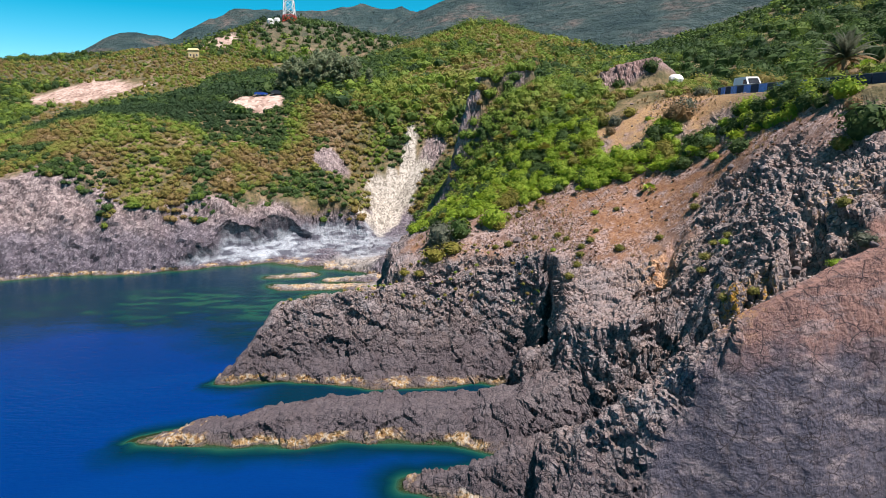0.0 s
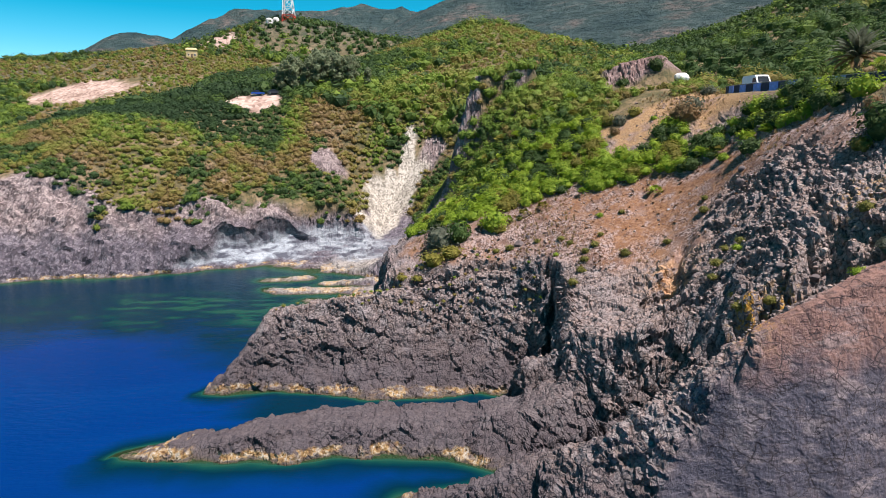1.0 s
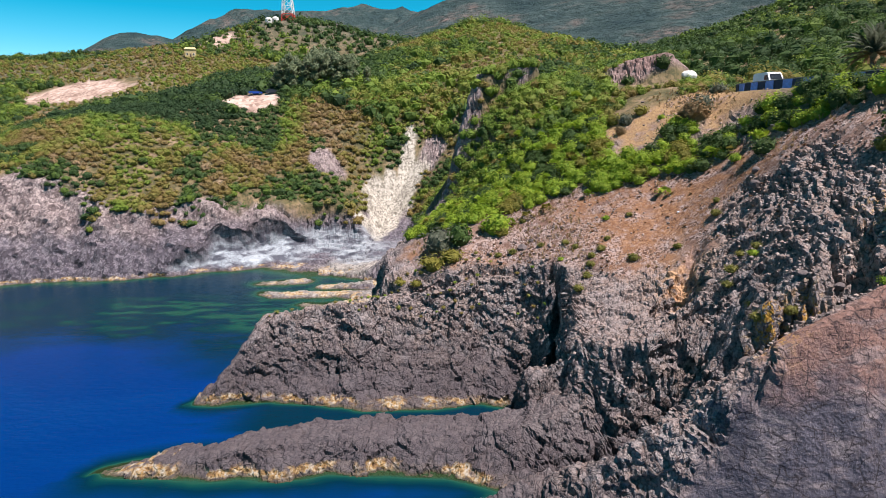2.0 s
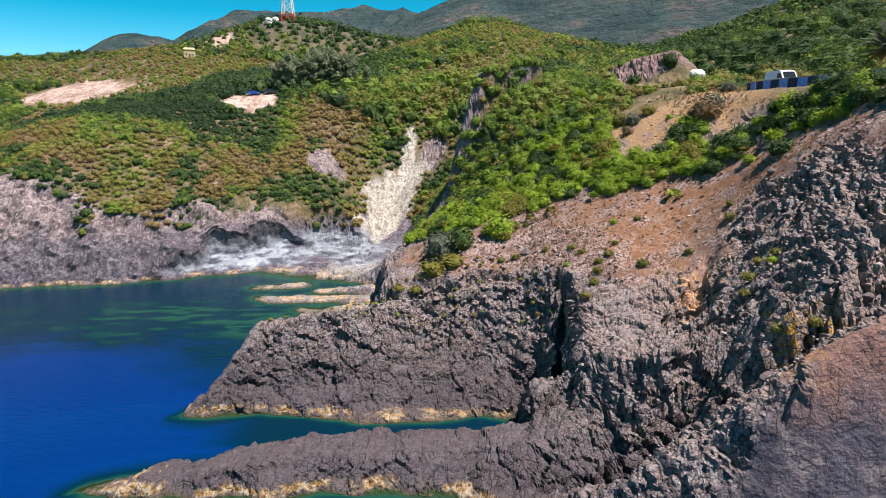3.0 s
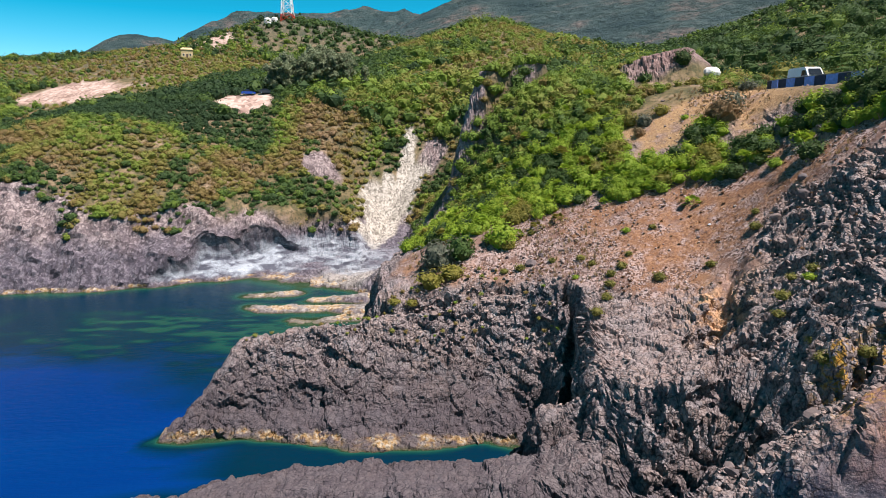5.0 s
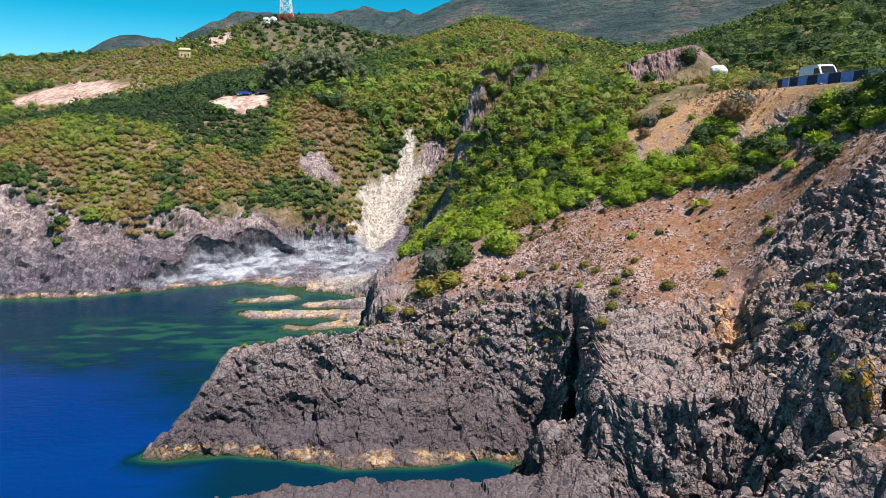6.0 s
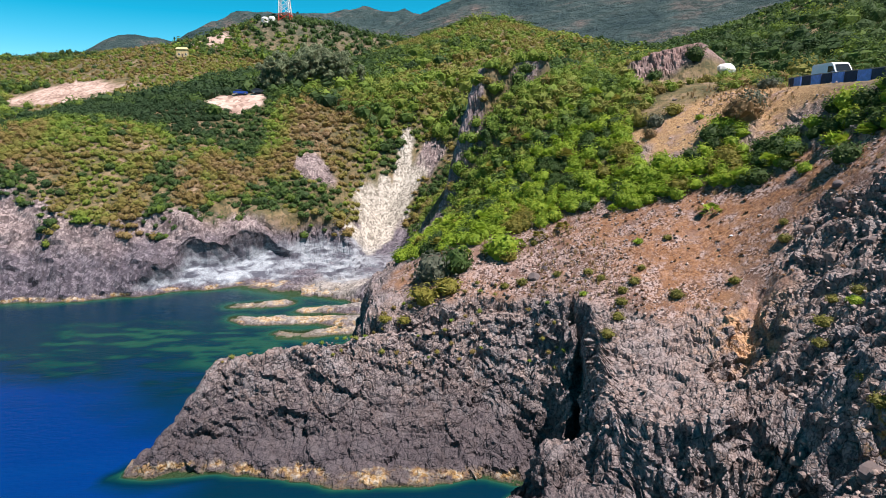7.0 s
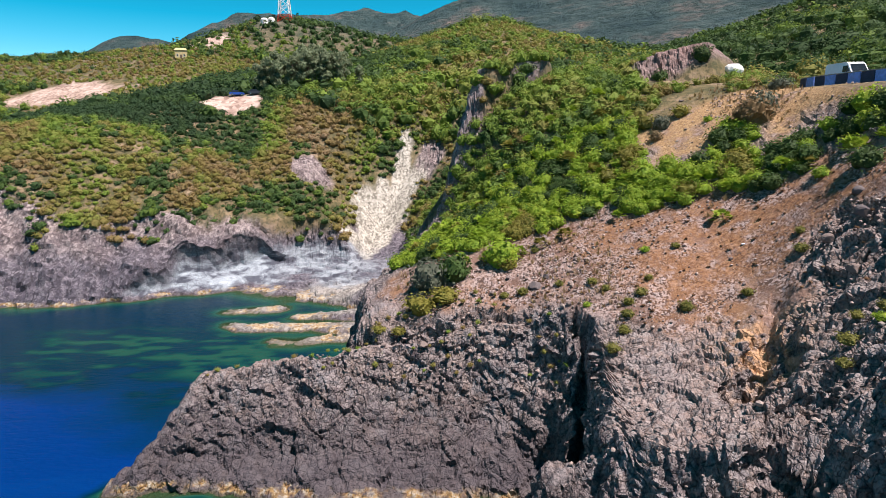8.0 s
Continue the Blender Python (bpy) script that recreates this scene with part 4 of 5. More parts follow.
def spread(n, x0, x1, y0, y1, keep, gap, seed):
    """Scattered plan points, not closer than gap, where keep(x, y) says so with its chance."""
    rng = np.random.default_rng(seed)
    x, y = rng.uniform(x0, x1, n), rng.uniform(y0, y1, n)
    ok = keep(x, y) > rng.uniform(0, 1, n)
    x, y = x[ok], y[ok]
    taken, out = {}, []
    for a, b in zip(x, y):
        i, j = int(a // gap), int(b // gap)
        if all((a - c) ** 2 + (b - d) ** 2 > gap * gap for u in (-1, 0, 1) for v in (-1, 0, 1) for c, d in taken.get((i + u, j + v), ())):
            taken.setdefault((i, j), []).append((a, b))
            out.append((a, b))
    p = np.array(out)
    return np.column_stack([p, land(p[:, 0], p[:, 1])])


def off_scars(x, y):
    """0 on bare scars, scree, the road and the terrace, 1 elsewhere."""
    k = 1 - ramp(inside(x, y, SCREE), -1.5, 0.5)
    for cx, cy, rx, ry in PALE_CUTS:
        k = k * ramp(np.hypot((x - cx) / rx, (y - cy) / ry), 0.85, 1.05)
    for cx, cy, rx, ry in CRAGS:
        k = k * ramp(np.hypot((x - cx) / rx, (y - cy) / ry), 0.8, 1.1)
    d, _ = along(x, y, ROAD)
    return k * ramp(np.abs(d), 5.5, 6.5)


# ---- scrub and woods ----
NEAR_PROTOS = [leafy(10 + i, 2, 400, 0.105, 0.85, 2.8) for i in range(4)]
MID_PROTOS = [leafy(20 + i, 1, 140, 0.145, 0.85, 2.8) for i in range(6)]
FAR_PROTOS = [leafy(30 + i, 1, 78, 0.155, 0.9, 2.8, core=0.72) for i in range(8)]
SKY_PROTOS = [leafy(60 + i, 0, 30, 0.30, 0.9, 2.8, core=0.7) for i in range(8)]
DENSE_PROTOS = [leafy(50 + i, 1, 190, 0.11, 0.9, 3.0, core=0.8) for i in range(6)]
LOW_PROTOS = [leafy(40 + i, 1, 72, 0.17, 0.72, 3.4, 0.5) for i in range(6)]


def scrub_bank():
    """The bright green bank under the road: near plants are things, the rest one mass."""
    keep = lambda x, y: ramp(inside(x, y, GREEN), -0.8, 0.6) * (1 - ramp(inside(x, y, BARE), -0.6, 0.4))
    p = spread(9000, -6, 44, 62, 121, keep, 0.98, 70)
    rng = np.random.default_rng(71)
    order = np.argsort(p[:, 1])
    p = p[order]
    kinds = [(leafy_mesh("shrub", q, m), m) for q in NEAR_PROTOS for m in ("leaf_bright", "leaf_bright", "leaf_dark", "leaf_yellow")]
    words = {"leaf_bright": "bright green maquis shrub on the dry bank", "leaf_dark": "dark green mastic shrub on the dry bank", "leaf_yellow": "yellow-green broom shrub on the dry bank"}
    for x, y, z in p[:290]:
        r = rng.uniform(0.85, 1.5)
        field = vnoise(np.array([x * 0.2]), np.array([y * 0.2]), seed=73)[0] + rng.uniform(-0.5, 0.5)
        pick = "leaf_dark" if field < -0.45 else "leaf_yellow" if field > 0.62 else "leaf_bright"
        me = [k for k, m in kinds if m == pick]
        m = Matrix.Translation((x, y, z - 0.1)) @ Matrix.Rotation(rng.uniform(0, 6.28), 4, "Z") @ Matrix.Diagonal((r, r, r * rng.uniform(0.8, 1.2), 1))
        thing("shrub", m, words[pick], "shrub", "shrubs on the green bank", me[int(rng.integers(len(me)))])
    q = p[290:]
    t = 0.38 + 0.10 * vnoise(q[:, 0] * 0.2, q[:, 1] * 0.2, seed=74) + rng.normal(0, 0.06, len(q))
    t = np.where(rng.uniform(0, 1, len(q)) < 0.12, rng.uniform(0.5, 0.75, len(q)), t)
    joined("scrub_bank", MID_PROTOS, q - np.array([0, 0, 0.1]), rng.uniform(0.9, 1.6, len(q)), t, "dense bright green maquis scrub on the bank", "scrub", rng=rng)


scrub_bank()


def far_scrub():
    rng = np.random.default_rng(80)
    # low maquis over the far cliffs: olive, ochre and green
    edge = lambda x, y: ramp(inside(x, y, COAST) + 3 * vnoise(x * 0.13, y * 0.13, seed=81) - 6 * ramp(-x, 76, 90), 7.5, 10) * off_scars(x, y)
    low = lambda x, y: edge(x, y) * (1 - 0.8 * np.exp(-(((x + 28) / 6) ** 2 + ((y - 164) / 8) ** 2) ** 2)) * (1 - 0.7 * np.exp(-(((x + 56) / 9) ** 2 + ((y - 177) / 6) ** 2) ** 2)) * (0.62 + 0.38 * ramp(vnoise(x * 0.09, y * 0.09, seed=82) + 0.3 * vnoise(x * 0.4, y * 0.4, seed=83), -0.35, 0.1)) * (x < 4 + 0 * y) * (land(x, y) > 7.8)
    p = spread(46000, -135, 6, 130, 205, low, 0.98, 84)
    t = 0.62 + 0.22 * vnoise(p[:, 0] * 0.07, p[:, 1] * 0.07, seed=85) + 0.14 * vnoise(p[:, 0] * 0.23, p[:, 1] * 0.23, seed=97) + rng.normal(0, 0.07, len(p)) - 0.62 * ramp(p[:, 1] + 0.1 * p[:, 0], 154, 164) * ramp(-p[:, 0], 35, 55)
    t = np.where(vnoise(p[:, 0] * 0.15, p[:, 1] * 0.15, seed=98) + 0.5 * vnoise(p[:, 0] * 0.5, p[:, 1] * 0.5, seed=99) > 0.3, np.minimum(t, rng.uniform(0.1, 0.34, len(p))), t)
    joined("maquis", LOW_PROTOS, p - np.array([0, 0, 0.15]), rng.uniform(0.6, 1.18, len(p)) ** 2 + 0.22, np.clip(t, 0.03, 0.97), "low olive and ochre maquis scrub on the far slope", "scrub", rng=rng)
    # low scrub over the farther ridge
    ridge = lambda x, y: off_scars(x, y) * (0.3 + 0.7 * ramp(vnoise(x * 0.03, y * 0.03, seed=78), -0.4, 0.2)) * ramp(-x - 0.32 * y, -20, 5)
    p = spread(22000, -400, -100, 325, 470, ridge, 2.5, 79)
    joined("ridge_scrub", SKY_PROTOS, p - np.array([0, 0, 0.3]), rng.uniform(0.8, 2.0, len(p)), np.clip(rng.normal(0.55, 0.17, len(p)), 0.08, 0.9), "dry olive scrub on the far ridge", "scrub", rng=rng)
    # olive scrub over the open hill behind the bank
    p = spread(9000, -25, 85, 240, 352, lambda x, y: off_scars(x, y) * (0.35 + 0.65 * ramp(vnoise(x * 0.05, y * 0.05, seed=76), -0.3, 0.2)), 2.1, 77)
    joined("hill_scrub", SKY_PROTOS, p - np.array([0, 0, 0.3]), rng.uniform(0.8, 1.9, len(p)), np.clip(0.5 + 0.2 * vnoise(p[:, 0] * 0.05, p[:, 1] * 0.05, seed=75) + rng.normal(0, 0.1, len(p)), 0.08, 0.85), "olive and straw scrub on the open hill", "scrub", rng=rng)
    # wooded middle slopes
    wood = lambda x, y: off_scars(x, y) * ramp(inside(x, y, COAST), 40, 55) * (0.25 + 0.75 * ramp(vnoise(x * 0.022, y * 0.03, seed=86) + 0.4 * vnoise(x * 0.08, y * 0.08, seed=87), -0.5, -0.05))
    p = spread(26000, -330, 70, 178, 400, lambda x, y: wood(x, y) * ramp(y - 0.2 * np.abs(x), 165, 185), 2.5, 88)
    t = 0.20 + 0.20 * vnoise(p[:, 0] * 0.03, p[:, 1] * 0.03, seed=89) + rng.normal(0, 0.10, len(p))
    dry = vnoise(p[:, 0] * 0.022, p[:, 1] * 0.03, seed=86) < -0.1
    t = np.where(dry, t + 0.35, t)
    t = t + 0.26 * np.exp(-((p[:, 0] - 15) / 45) ** 2 - ((p[:, 1] - 235) / 40) ** 2)
    r = np.where(dry, rng.uniform(1.0, 2.0, len(p)), rng.uniform(1.8, 3.4, len(p)))
    joined("woodland", FAR_PROTOS, p - np.array([0, 0, 0.4]), r, np.clip(t, 0.02, 0.9), "dark green woodland and scrub on the middle hills", "woodland", rng=rng)
    # dark wood on the hill behind the road, and the hollow behind the bank
    p = spread(9000, 6, 260, 116, 400, lambda x, y: off_scars(x, y) * ramp(inside(x, y, COAST), 14, 20) * (1 - ramp(inside(x, y, GREEN), -2, 0)) * ramp(x - 0.36 * y, -58, -40) * ramp(np.hypot((x - 7) / 5, (y - 115) / 6), 0.9, 1.1), 2.4, 90)
    t = 0.16 + 0.12 * vnoise(p[:, 0] * 0.05, p[:, 1] * 0.05, seed=91) + rng.normal(0, 0.08, len(p))
    open_hill = np.exp(-((p[:, 0] - 25) / 38) ** 2 - ((p[:, 1] - 195) / 70) ** 2)
    t = np.where(vnoise(p[:, 0] * 0.035, p[:, 1] * 0.035, seed=92) > 0.38, t + 0.35, t) + 0.38 * open_hill * (rng.uniform(0, 1, len(p)) < 0.75)
    r = rng.uniform(1.6, 3.3, len(p)) * (1 - 0.4 * open_hill)
    p, t = p - np.array([0, 0, 0.4]), np.clip(t, 0.02, 0.85)
    close = p[:, 1] < 215
    joined("hill_wood", DENSE_PROTOS, p[close], r[close], t[close], "dark evergreen wood on the hill behind the road", "woodland", rng=rng)
    joined("upper_wood", SKY_PROTOS, p[~close], r[~close], t[~close], "dark evergreen wood high on the hill", "woodland", rng=rng)
    # shrubs on the cut bank over the road
    cut = lambda x, y: ramp(np.abs(along(x, y, ROAD)[0]), 4.6, 5.2) * (1 - ramp(np.abs(along(x, y, ROAD)[0]), 10, 11)) * np.where(along(x, y, ROAD)[0] > 0, x > 48, (y > 95 - 0 * x) * (x > 36))
    p = spread(5000, 36, 110, 60, 130, cut, 1.15, 96)
    joined("roadside_scrub", MID_PROTOS, p - np.array([0, 0, 0.1]), rng.uniform(0.6, 1.3, len(p)), np.clip(rng.normal(0.5, 0.2, len(p)), 0.1, 0.9), "mixed green and straw scrub on the road cutting", "scrub", rng=rng)
    # crowns on the tower hill and the farther hills
    p = spread(13000, -330, 330, 385, 570, lambda x, y: (0.55 + 0.45 * ramp(vnoise(x * 0.014, y * 0.014, seed=93), -0.3, 0.1)) * ramp(x + 0.0 * y, -178, -150), 4.6, 94)
    t = 0.20 + 0.16 * vnoise(p[:, 0] * 0.015, p[:, 1] * 0.015, seed=95) + rng.normal(0, 0.10, len(p))
    joined("hilltop_wood", SKY_PROTOS, p - np.array([0, 0, 0.6]), rng.uniform(1.8, 4.0, len(p)), np.clip(t, 0.02, 0.85), "scattered trees and scrub on the distant hills", "woodland", rng=rng)


far_scrub()

# ---- single plants and loose rock ----
def height(x, y):
    return float(land(np.array([float(x)]), np.array([float(y)]))[0])


def stand(x, y, r=1.0, tall=1.0, turn=0.0, sink=0.1):
    return Matrix.Translation((x, y, height(x, y) - sink)) @ Matrix.Rotation(turn, 4, "Z") @ Matrix.Diagonal((r, r, r * tall, 1))


def tuft_mesh(name, seed, blades, material, spreadout=0.9, width=0.05):
    """Thin upright stems that fan out from one root."""
    rng = np.random.default_rng(seed)
    v, f = [], []
    for _ in range(blades):
        a, out = rng.uniform(0, 6.283), rng.uniform(0.1, spreadout)
        tip = np.array([math.cos(a) * out, math.sin(a) * out, rng.uniform(0.6, 1.15)])
        root = np.array([math.cos(a), math.sin(a), 0]) * rng.uniform(0, 0.28)
        side = np.array([-math.sin(a), math.cos(a), 0]) * width * rng.uniform(0.7, 1.4)
        bend = (root + tip) / 2 + np.array([0, 0, 0.16])
        i = len(v)
        v += [root - side * 0.6, root + side * 0.6, bend + side, bend - side, tip]
        f += [(i, i + 1, i + 2, i + 3), (i + 3, i + 2, i + 4)]
    return mesh(name, v, f, material)


def single_plants():
    rng = np.random.default_rng(100)
    crowns = {m: [leafy_mesh("foliage", leafy(110 + i, 2, 330, 0.11, 0.85, 2.6), m) for i in range(3)] for m in ("leaf_bright", "leaf_dark", "leaf_yellow", "leaf_olive", "leaf_dry", "leaf_grey")}
    stems = tuft_mesh("stems", 5, 26, "bark", 0.75, 0.03)
    words = {"leaf_bright": "bright green rounded bush on the dry slope", "leaf_dark": "dark green evergreen bush on the rocky slope", "leaf_yellow": "yellow-green spurge bush on stony ground",
             "leaf_dry": "dried out brown bush on the slope", "leaf_grey": "grey-green wormwood bush on stony ground"}
    # x, y, radius, height, leaf
    rows = [(34.6, 85.3, 2.3, 1.05, "leaf_dry"), (35.6, 85.6, 1.7, 1.35, "leaf_grey"), (35.3, 68.4, 1.5, 1.0, "leaf_dark"), (38.6, 52.3, 2.4, 1.0, "leaf_dark"),
            (36.8, 52.8, 1.1, 0.9, "leaf_yellow"), (40.4, 57, 0.9, 1.1, "leaf_dry"), (-0.2, 82.6, 2.5, 1.1, "leaf_grey"), (2.2, 82.4, 2.1, 1.1, "leaf_dark"), (-1.2, 79.2, 1.8, 0.8, "leaf_yellow"),
            (1.2, 79.4, 1.7, 0.8, "leaf_yellow"), (7.4, 82.6, 2.1, 1.1, "leaf_bright"), (8.0, 81.6, 1.2, 0.9, "leaf_yellow"), (-5.5, 78.4, 0.9, 0.7, "leaf_yellow"), (-3.4, 77.6, 0.8, 0.8, "leaf_yellow"),
            (41.8, 69.8, 1.5, 1.0, "leaf_dark"), (30.3, 94, 1.2, 1.0, "leaf_yellow"), (26.6, 95.0, 1.3, 1.1, "leaf_yellow"), (26.7, 91.8, 0.9, 1.1, "leaf_dry"), (31.8, 89.8, 0.6, 0.9, "leaf_bright"),
            (27.8, 93.5, 1.2, 1.2, "leaf_grey"), (33.5, 43.8, 1.0, 0.8, "leaf_grey"), (30.6, 42.6, 0.7, 0.7, "leaf_bright"), (36.2, 78, 0.8, 0.9, "leaf_yellow"), (40, 90.5, 1.3, 1.0, "leaf_grey"),
            (32, 106.5, 1.3, 1.0, "leaf_dark"), (37.6, 106.2, 1.5, 1.2, "leaf_dark"), (41.5, 60, 1.7, 1.0, "leaf_bright"), (34, 72, 0.9, 0.9, "leaf_bright")]
    for x, y, r, tall, m in rows:
        bush = thing("bush", stand(x, y, r, tall, rng.uniform(0, 6.28)), words[m], "bush")
        part("foliage", crowns[m][int(rng.integers(3))], bush)
        part("stems", stems, bush, "bare woody stems", Matrix.Diagonal((1.1, 1.1, 1.0, 1)))
    # low cushions on the stony slope
    small = [(15.2, 74.5), (14.1, 71.9), (18.5, 70.7), (16.9, 69.1), (16.2, 67.7), (15, 66.4), (22.9, 74.6), (25.8, 66.8), (11.1, 82.9), (16, 72.8), (19.6, 72), (17.3, 70.2), (25.4, 49.9),
             (26, 55.2), (28.2, 55.4), (26.3, 46.4), (27.6, 54.8), (27.4, 56.6), (25.2, 54.2), (9, 77.2), (29.6, 66.5), (20.4, 75.6), (24.5, 47.6), (33.2, 46.5), (12.5, 76.4), (7.2, 77.5), (30.4, 68.2), (21.4, 68.0)]
    for x, y in small:
        r = rng.uniform(0.42, 0.75)
        m = "leaf_olive" if rng.uniform() < 0.92 else "leaf_bright"
        thing("cushion_shrub", stand(x, y, r, 0.9, rng.uniform(0, 6.28), 0.05), "small yellow-green cushion shrub on stony ground" if m == "leaf_olive" else "small green cushion shrub on stony ground", "shrub", "cushion shrubs", crowns[m][int(rng.integers(3))])


single_plants()


def frond(n, length, width, droop, up):
    """A fan of narrow leaflets on an arching rib, as vertices and faces."""
    v, f = [], []
    for i in range(n):
        k = (i + 1) / n
        s = k * length
        c = np.array([s * (1 - 0.12 * k), 0, up * s - droop * s * s / length])
        w = width * math.sin(math.pi * min(0.97, 0.12 + 0.88 * k)) + 0.03
        for side in (-1, 1):
            j = len(v)
            v += [c, c + np.array([0.10 * length, 0, 0.01]) * 0.5, c + np.array([0.10 * length + 0.25 * w, side * w, -0.35 * w])]
            f.append((j, j + 1, j + 2))
    return np.array(v), f


def fan_palm_mesh(name, seed, material, leaves=26):
    rng = np.random.default_rng(seed)
    vs, fs = [], []
    for _ in range(leaves):
        a, up = rng.uniform(0, 6.283), rng.uniform(0.1, 1.4)
        d = np.array([math.cos(a) * math.cos(up), math.sin(a) * math.cos(up), math.sin(up)])
        side = np.array([-math.sin(a), math.cos(a), 0])
        hub = d * rng.uniform(0.45, 0.75)
        for b in np.linspace(-1.2, 1.2, 9):
            tip = hub + (d * math.cos(b) + side * math.sin(b)) * 0.42 - np.array([0, 0, 0.07])
            n = (d * -math.sin(b) + side * math.cos(b)) * 0.05
            i = len(vs)
            vs += [hub, (hub + tip) / 2 + n, tip, (hub + tip) / 2 - n]
            fs.append((i, i + 1, i + 2, i + 3))
        i = len(vs)
        vs += [side * 0.015, hub, -side * 0.015]
        fs.append((i, i + 1, i + 2))
    return mesh(name, vs, fs, material)


def fan_palms():
    rng = np.random.default_rng(120)
    kinds = [fan_palm_mesh("dwarf_palm", 121 + i, m) for i, m in enumerate(("leaf_bright", "leaf_bright", "leaf_yellow"))]
    rows = [(27.4, 75.6, 1.25), (30.6, 77.4, 1.5), (31.6, 76.2, 1.2), (33.2, 76.4, 1.6), (34.4, 74.8, 1.4), (29.4, 78.6, 1.3), (24.6, 81.4, 1.2), (26.8, 80.4, 1.1), (22.4, 82.6, 1.2),
            (20, 83, 1.1), (36.5, 71.4, 1.5), (37.6, 69.6, 1.3), (11.8, 83.6, 1.2), (14.5, 83.8, 1.2), (6, 83.4, 1.3), (3.2, 84.4, 1.3), (9.4, 83.2, 1.1), (57.5, 80, 2.0)]
    for x, y, r in rows:
        thing("dwarf_palm", stand(x, y, r, 1.0, rng.uniform(0, 6.28), 0.05), "green dwarf fan palm on the edge of the scrub", "palm", "dwarf fan palms", kinds[int(rng.integers(3))])
    # ragged palms through the lower bank
    p = spread(700, -3, 30, 80, 104, lambda x, y: ramp(inside(x, y, GREEN), 0, 1), 2.6, 125)[:60]
    for x, y, z in p:
        r = rng.uniform(1.0, 1.7)
        m = Matrix.Translation((x, y, z + 0.55)) @ Matrix.Rotation(rng.uniform(0, 6.28), 4, "Z") @ Matrix.Diagonal((r, r, r, 1))
        thing("dwarf_palm", m, "yellow-green dwarf fan palm among shrubs", "palm", "dwarf fan palms in the bank", kinds[int(rng.integers(3))])


fan_palms()


def tube(points, radii, sides=8):
    """A bent tube through points."""
    pts = [Vector(p) for p in points]
    v, f = [], []
    for i, p in enumerate(pts):
        d = (pts[min(i + 1, len(pts) - 1)] - pts[max(i - 1, 0)]).normalized()
        a = d.orthogonal().normalized()
        b = d.cross(a)
        for k in range(sides):
            t = 2 * math.pi * k / sides
            v.append(p + (a * math.cos(t) + b * math.sin(t)) * radii[i])
    for i in range(len(pts) - 1):
        for k in range(sides):
            n = (k + 1) % sides
            f.append((i * sides + k, i * sides + n, (i + 1) * sides + n, (i + 1) * sides + k))
    f += [tuple(range(sides - 1, -1, -1)), tuple(range((len(pts) - 1) * sides, len(pts) * sides))]
    return [tuple(q) for q in v], f


def palm_tree():
    rng = np.random.default_rng(130)
    x, y = 57.5, 84.5
    palm = thing("palm_tree", Matrix.Translation((x, y, height(x, y) - 0.2)), "date palm with a full grey-green crown beside the road", "palm")
    v, f = tube([(0, 0, 0), (0.1, 0, 1.8), (0.05, 0.05, 2.2), (0, 0, 3.0)], [0.42, 0.34, 0.34, 0.45], 10)
    part("trunk", mesh("trunk", v, f, "bark"), palm, "rough brown trunk")
    leaf, faces = frond(30, 4.3, 0.62, 0.55, 0.75)
    fresh, dry = mesh("frond", leaf, faces, "leaf_grey"), mesh("frond", leaf, faces, "leaf_dry")
    for i in range(46):
        ring = i / 46
        m = Matrix.Translation((0, 0, 2.9)) @ Matrix.Rotation(i * 2.4, 4, "Z") @ Matrix.Rotation(radians(-62 + 105 * ring + rng.uniform(-6, 6)), 4, "Y")
        part("frond", fresh if ring < 0.72 else dry, palm, "" if ring < 0.72 else "dry hanging frond", m)


palm_tree()


def boulder(seed, level=2, planes=11):
    """A block cut by random planes, about 1 in radius."""
    rng = np.random.default_rng(seed)
    v, f = ball(level)
    n = rng.normal(size=(planes, 3))
    n /= np.linalg.norm(n, axis=1)[:, None]
    d = rng.uniform(0.55, 0.95, planes)
    k = np.clip(v @ n.T, 1e-3, None)
    r = np.minimum(1.05, (d / k).min(1))
    return v * r[:, None] * np.array([1.15, 0.95, 0.8]), f


def rock_material():
    k = Nodes("boulder", 0.92, 0.25)
    t = k.math("ADD", k.math("MULTIPLY", k.random(), 0.55), k.math("MULTIPLY", k.noise(2.0, 5), 0.5))
    col = k.ramp(t, [(0.2, (0.08, 0.069, 0.07)), (0.5, (0.135, 0.112, 0.108)), (0.75, (0.20, 0.152, 0.13)), (1.0, (0.26, 0.215, 0.19))])
    k.done(col, k.bump(k.noise(6, 6), 0.6, 0.05))
    k = Nodes("rubble", 0.92, 0.25)
    t = k.math("ADD", k.attr("tint"), k.math("MULTIPLY", k.noise(3.0, 4), 0.3))
    k.done(k.ramp(t, [(0.15, (0.15, 0.12, 0.11)), (0.5, (0.25, 0.19, 0.165)), (0.8, (0.34, 0.265, 0.225)), (1.0, (0.42, 0.36, 0.32))]), k.bump(k.noise(9, 4), 0.5, 0.03))


rock_material()


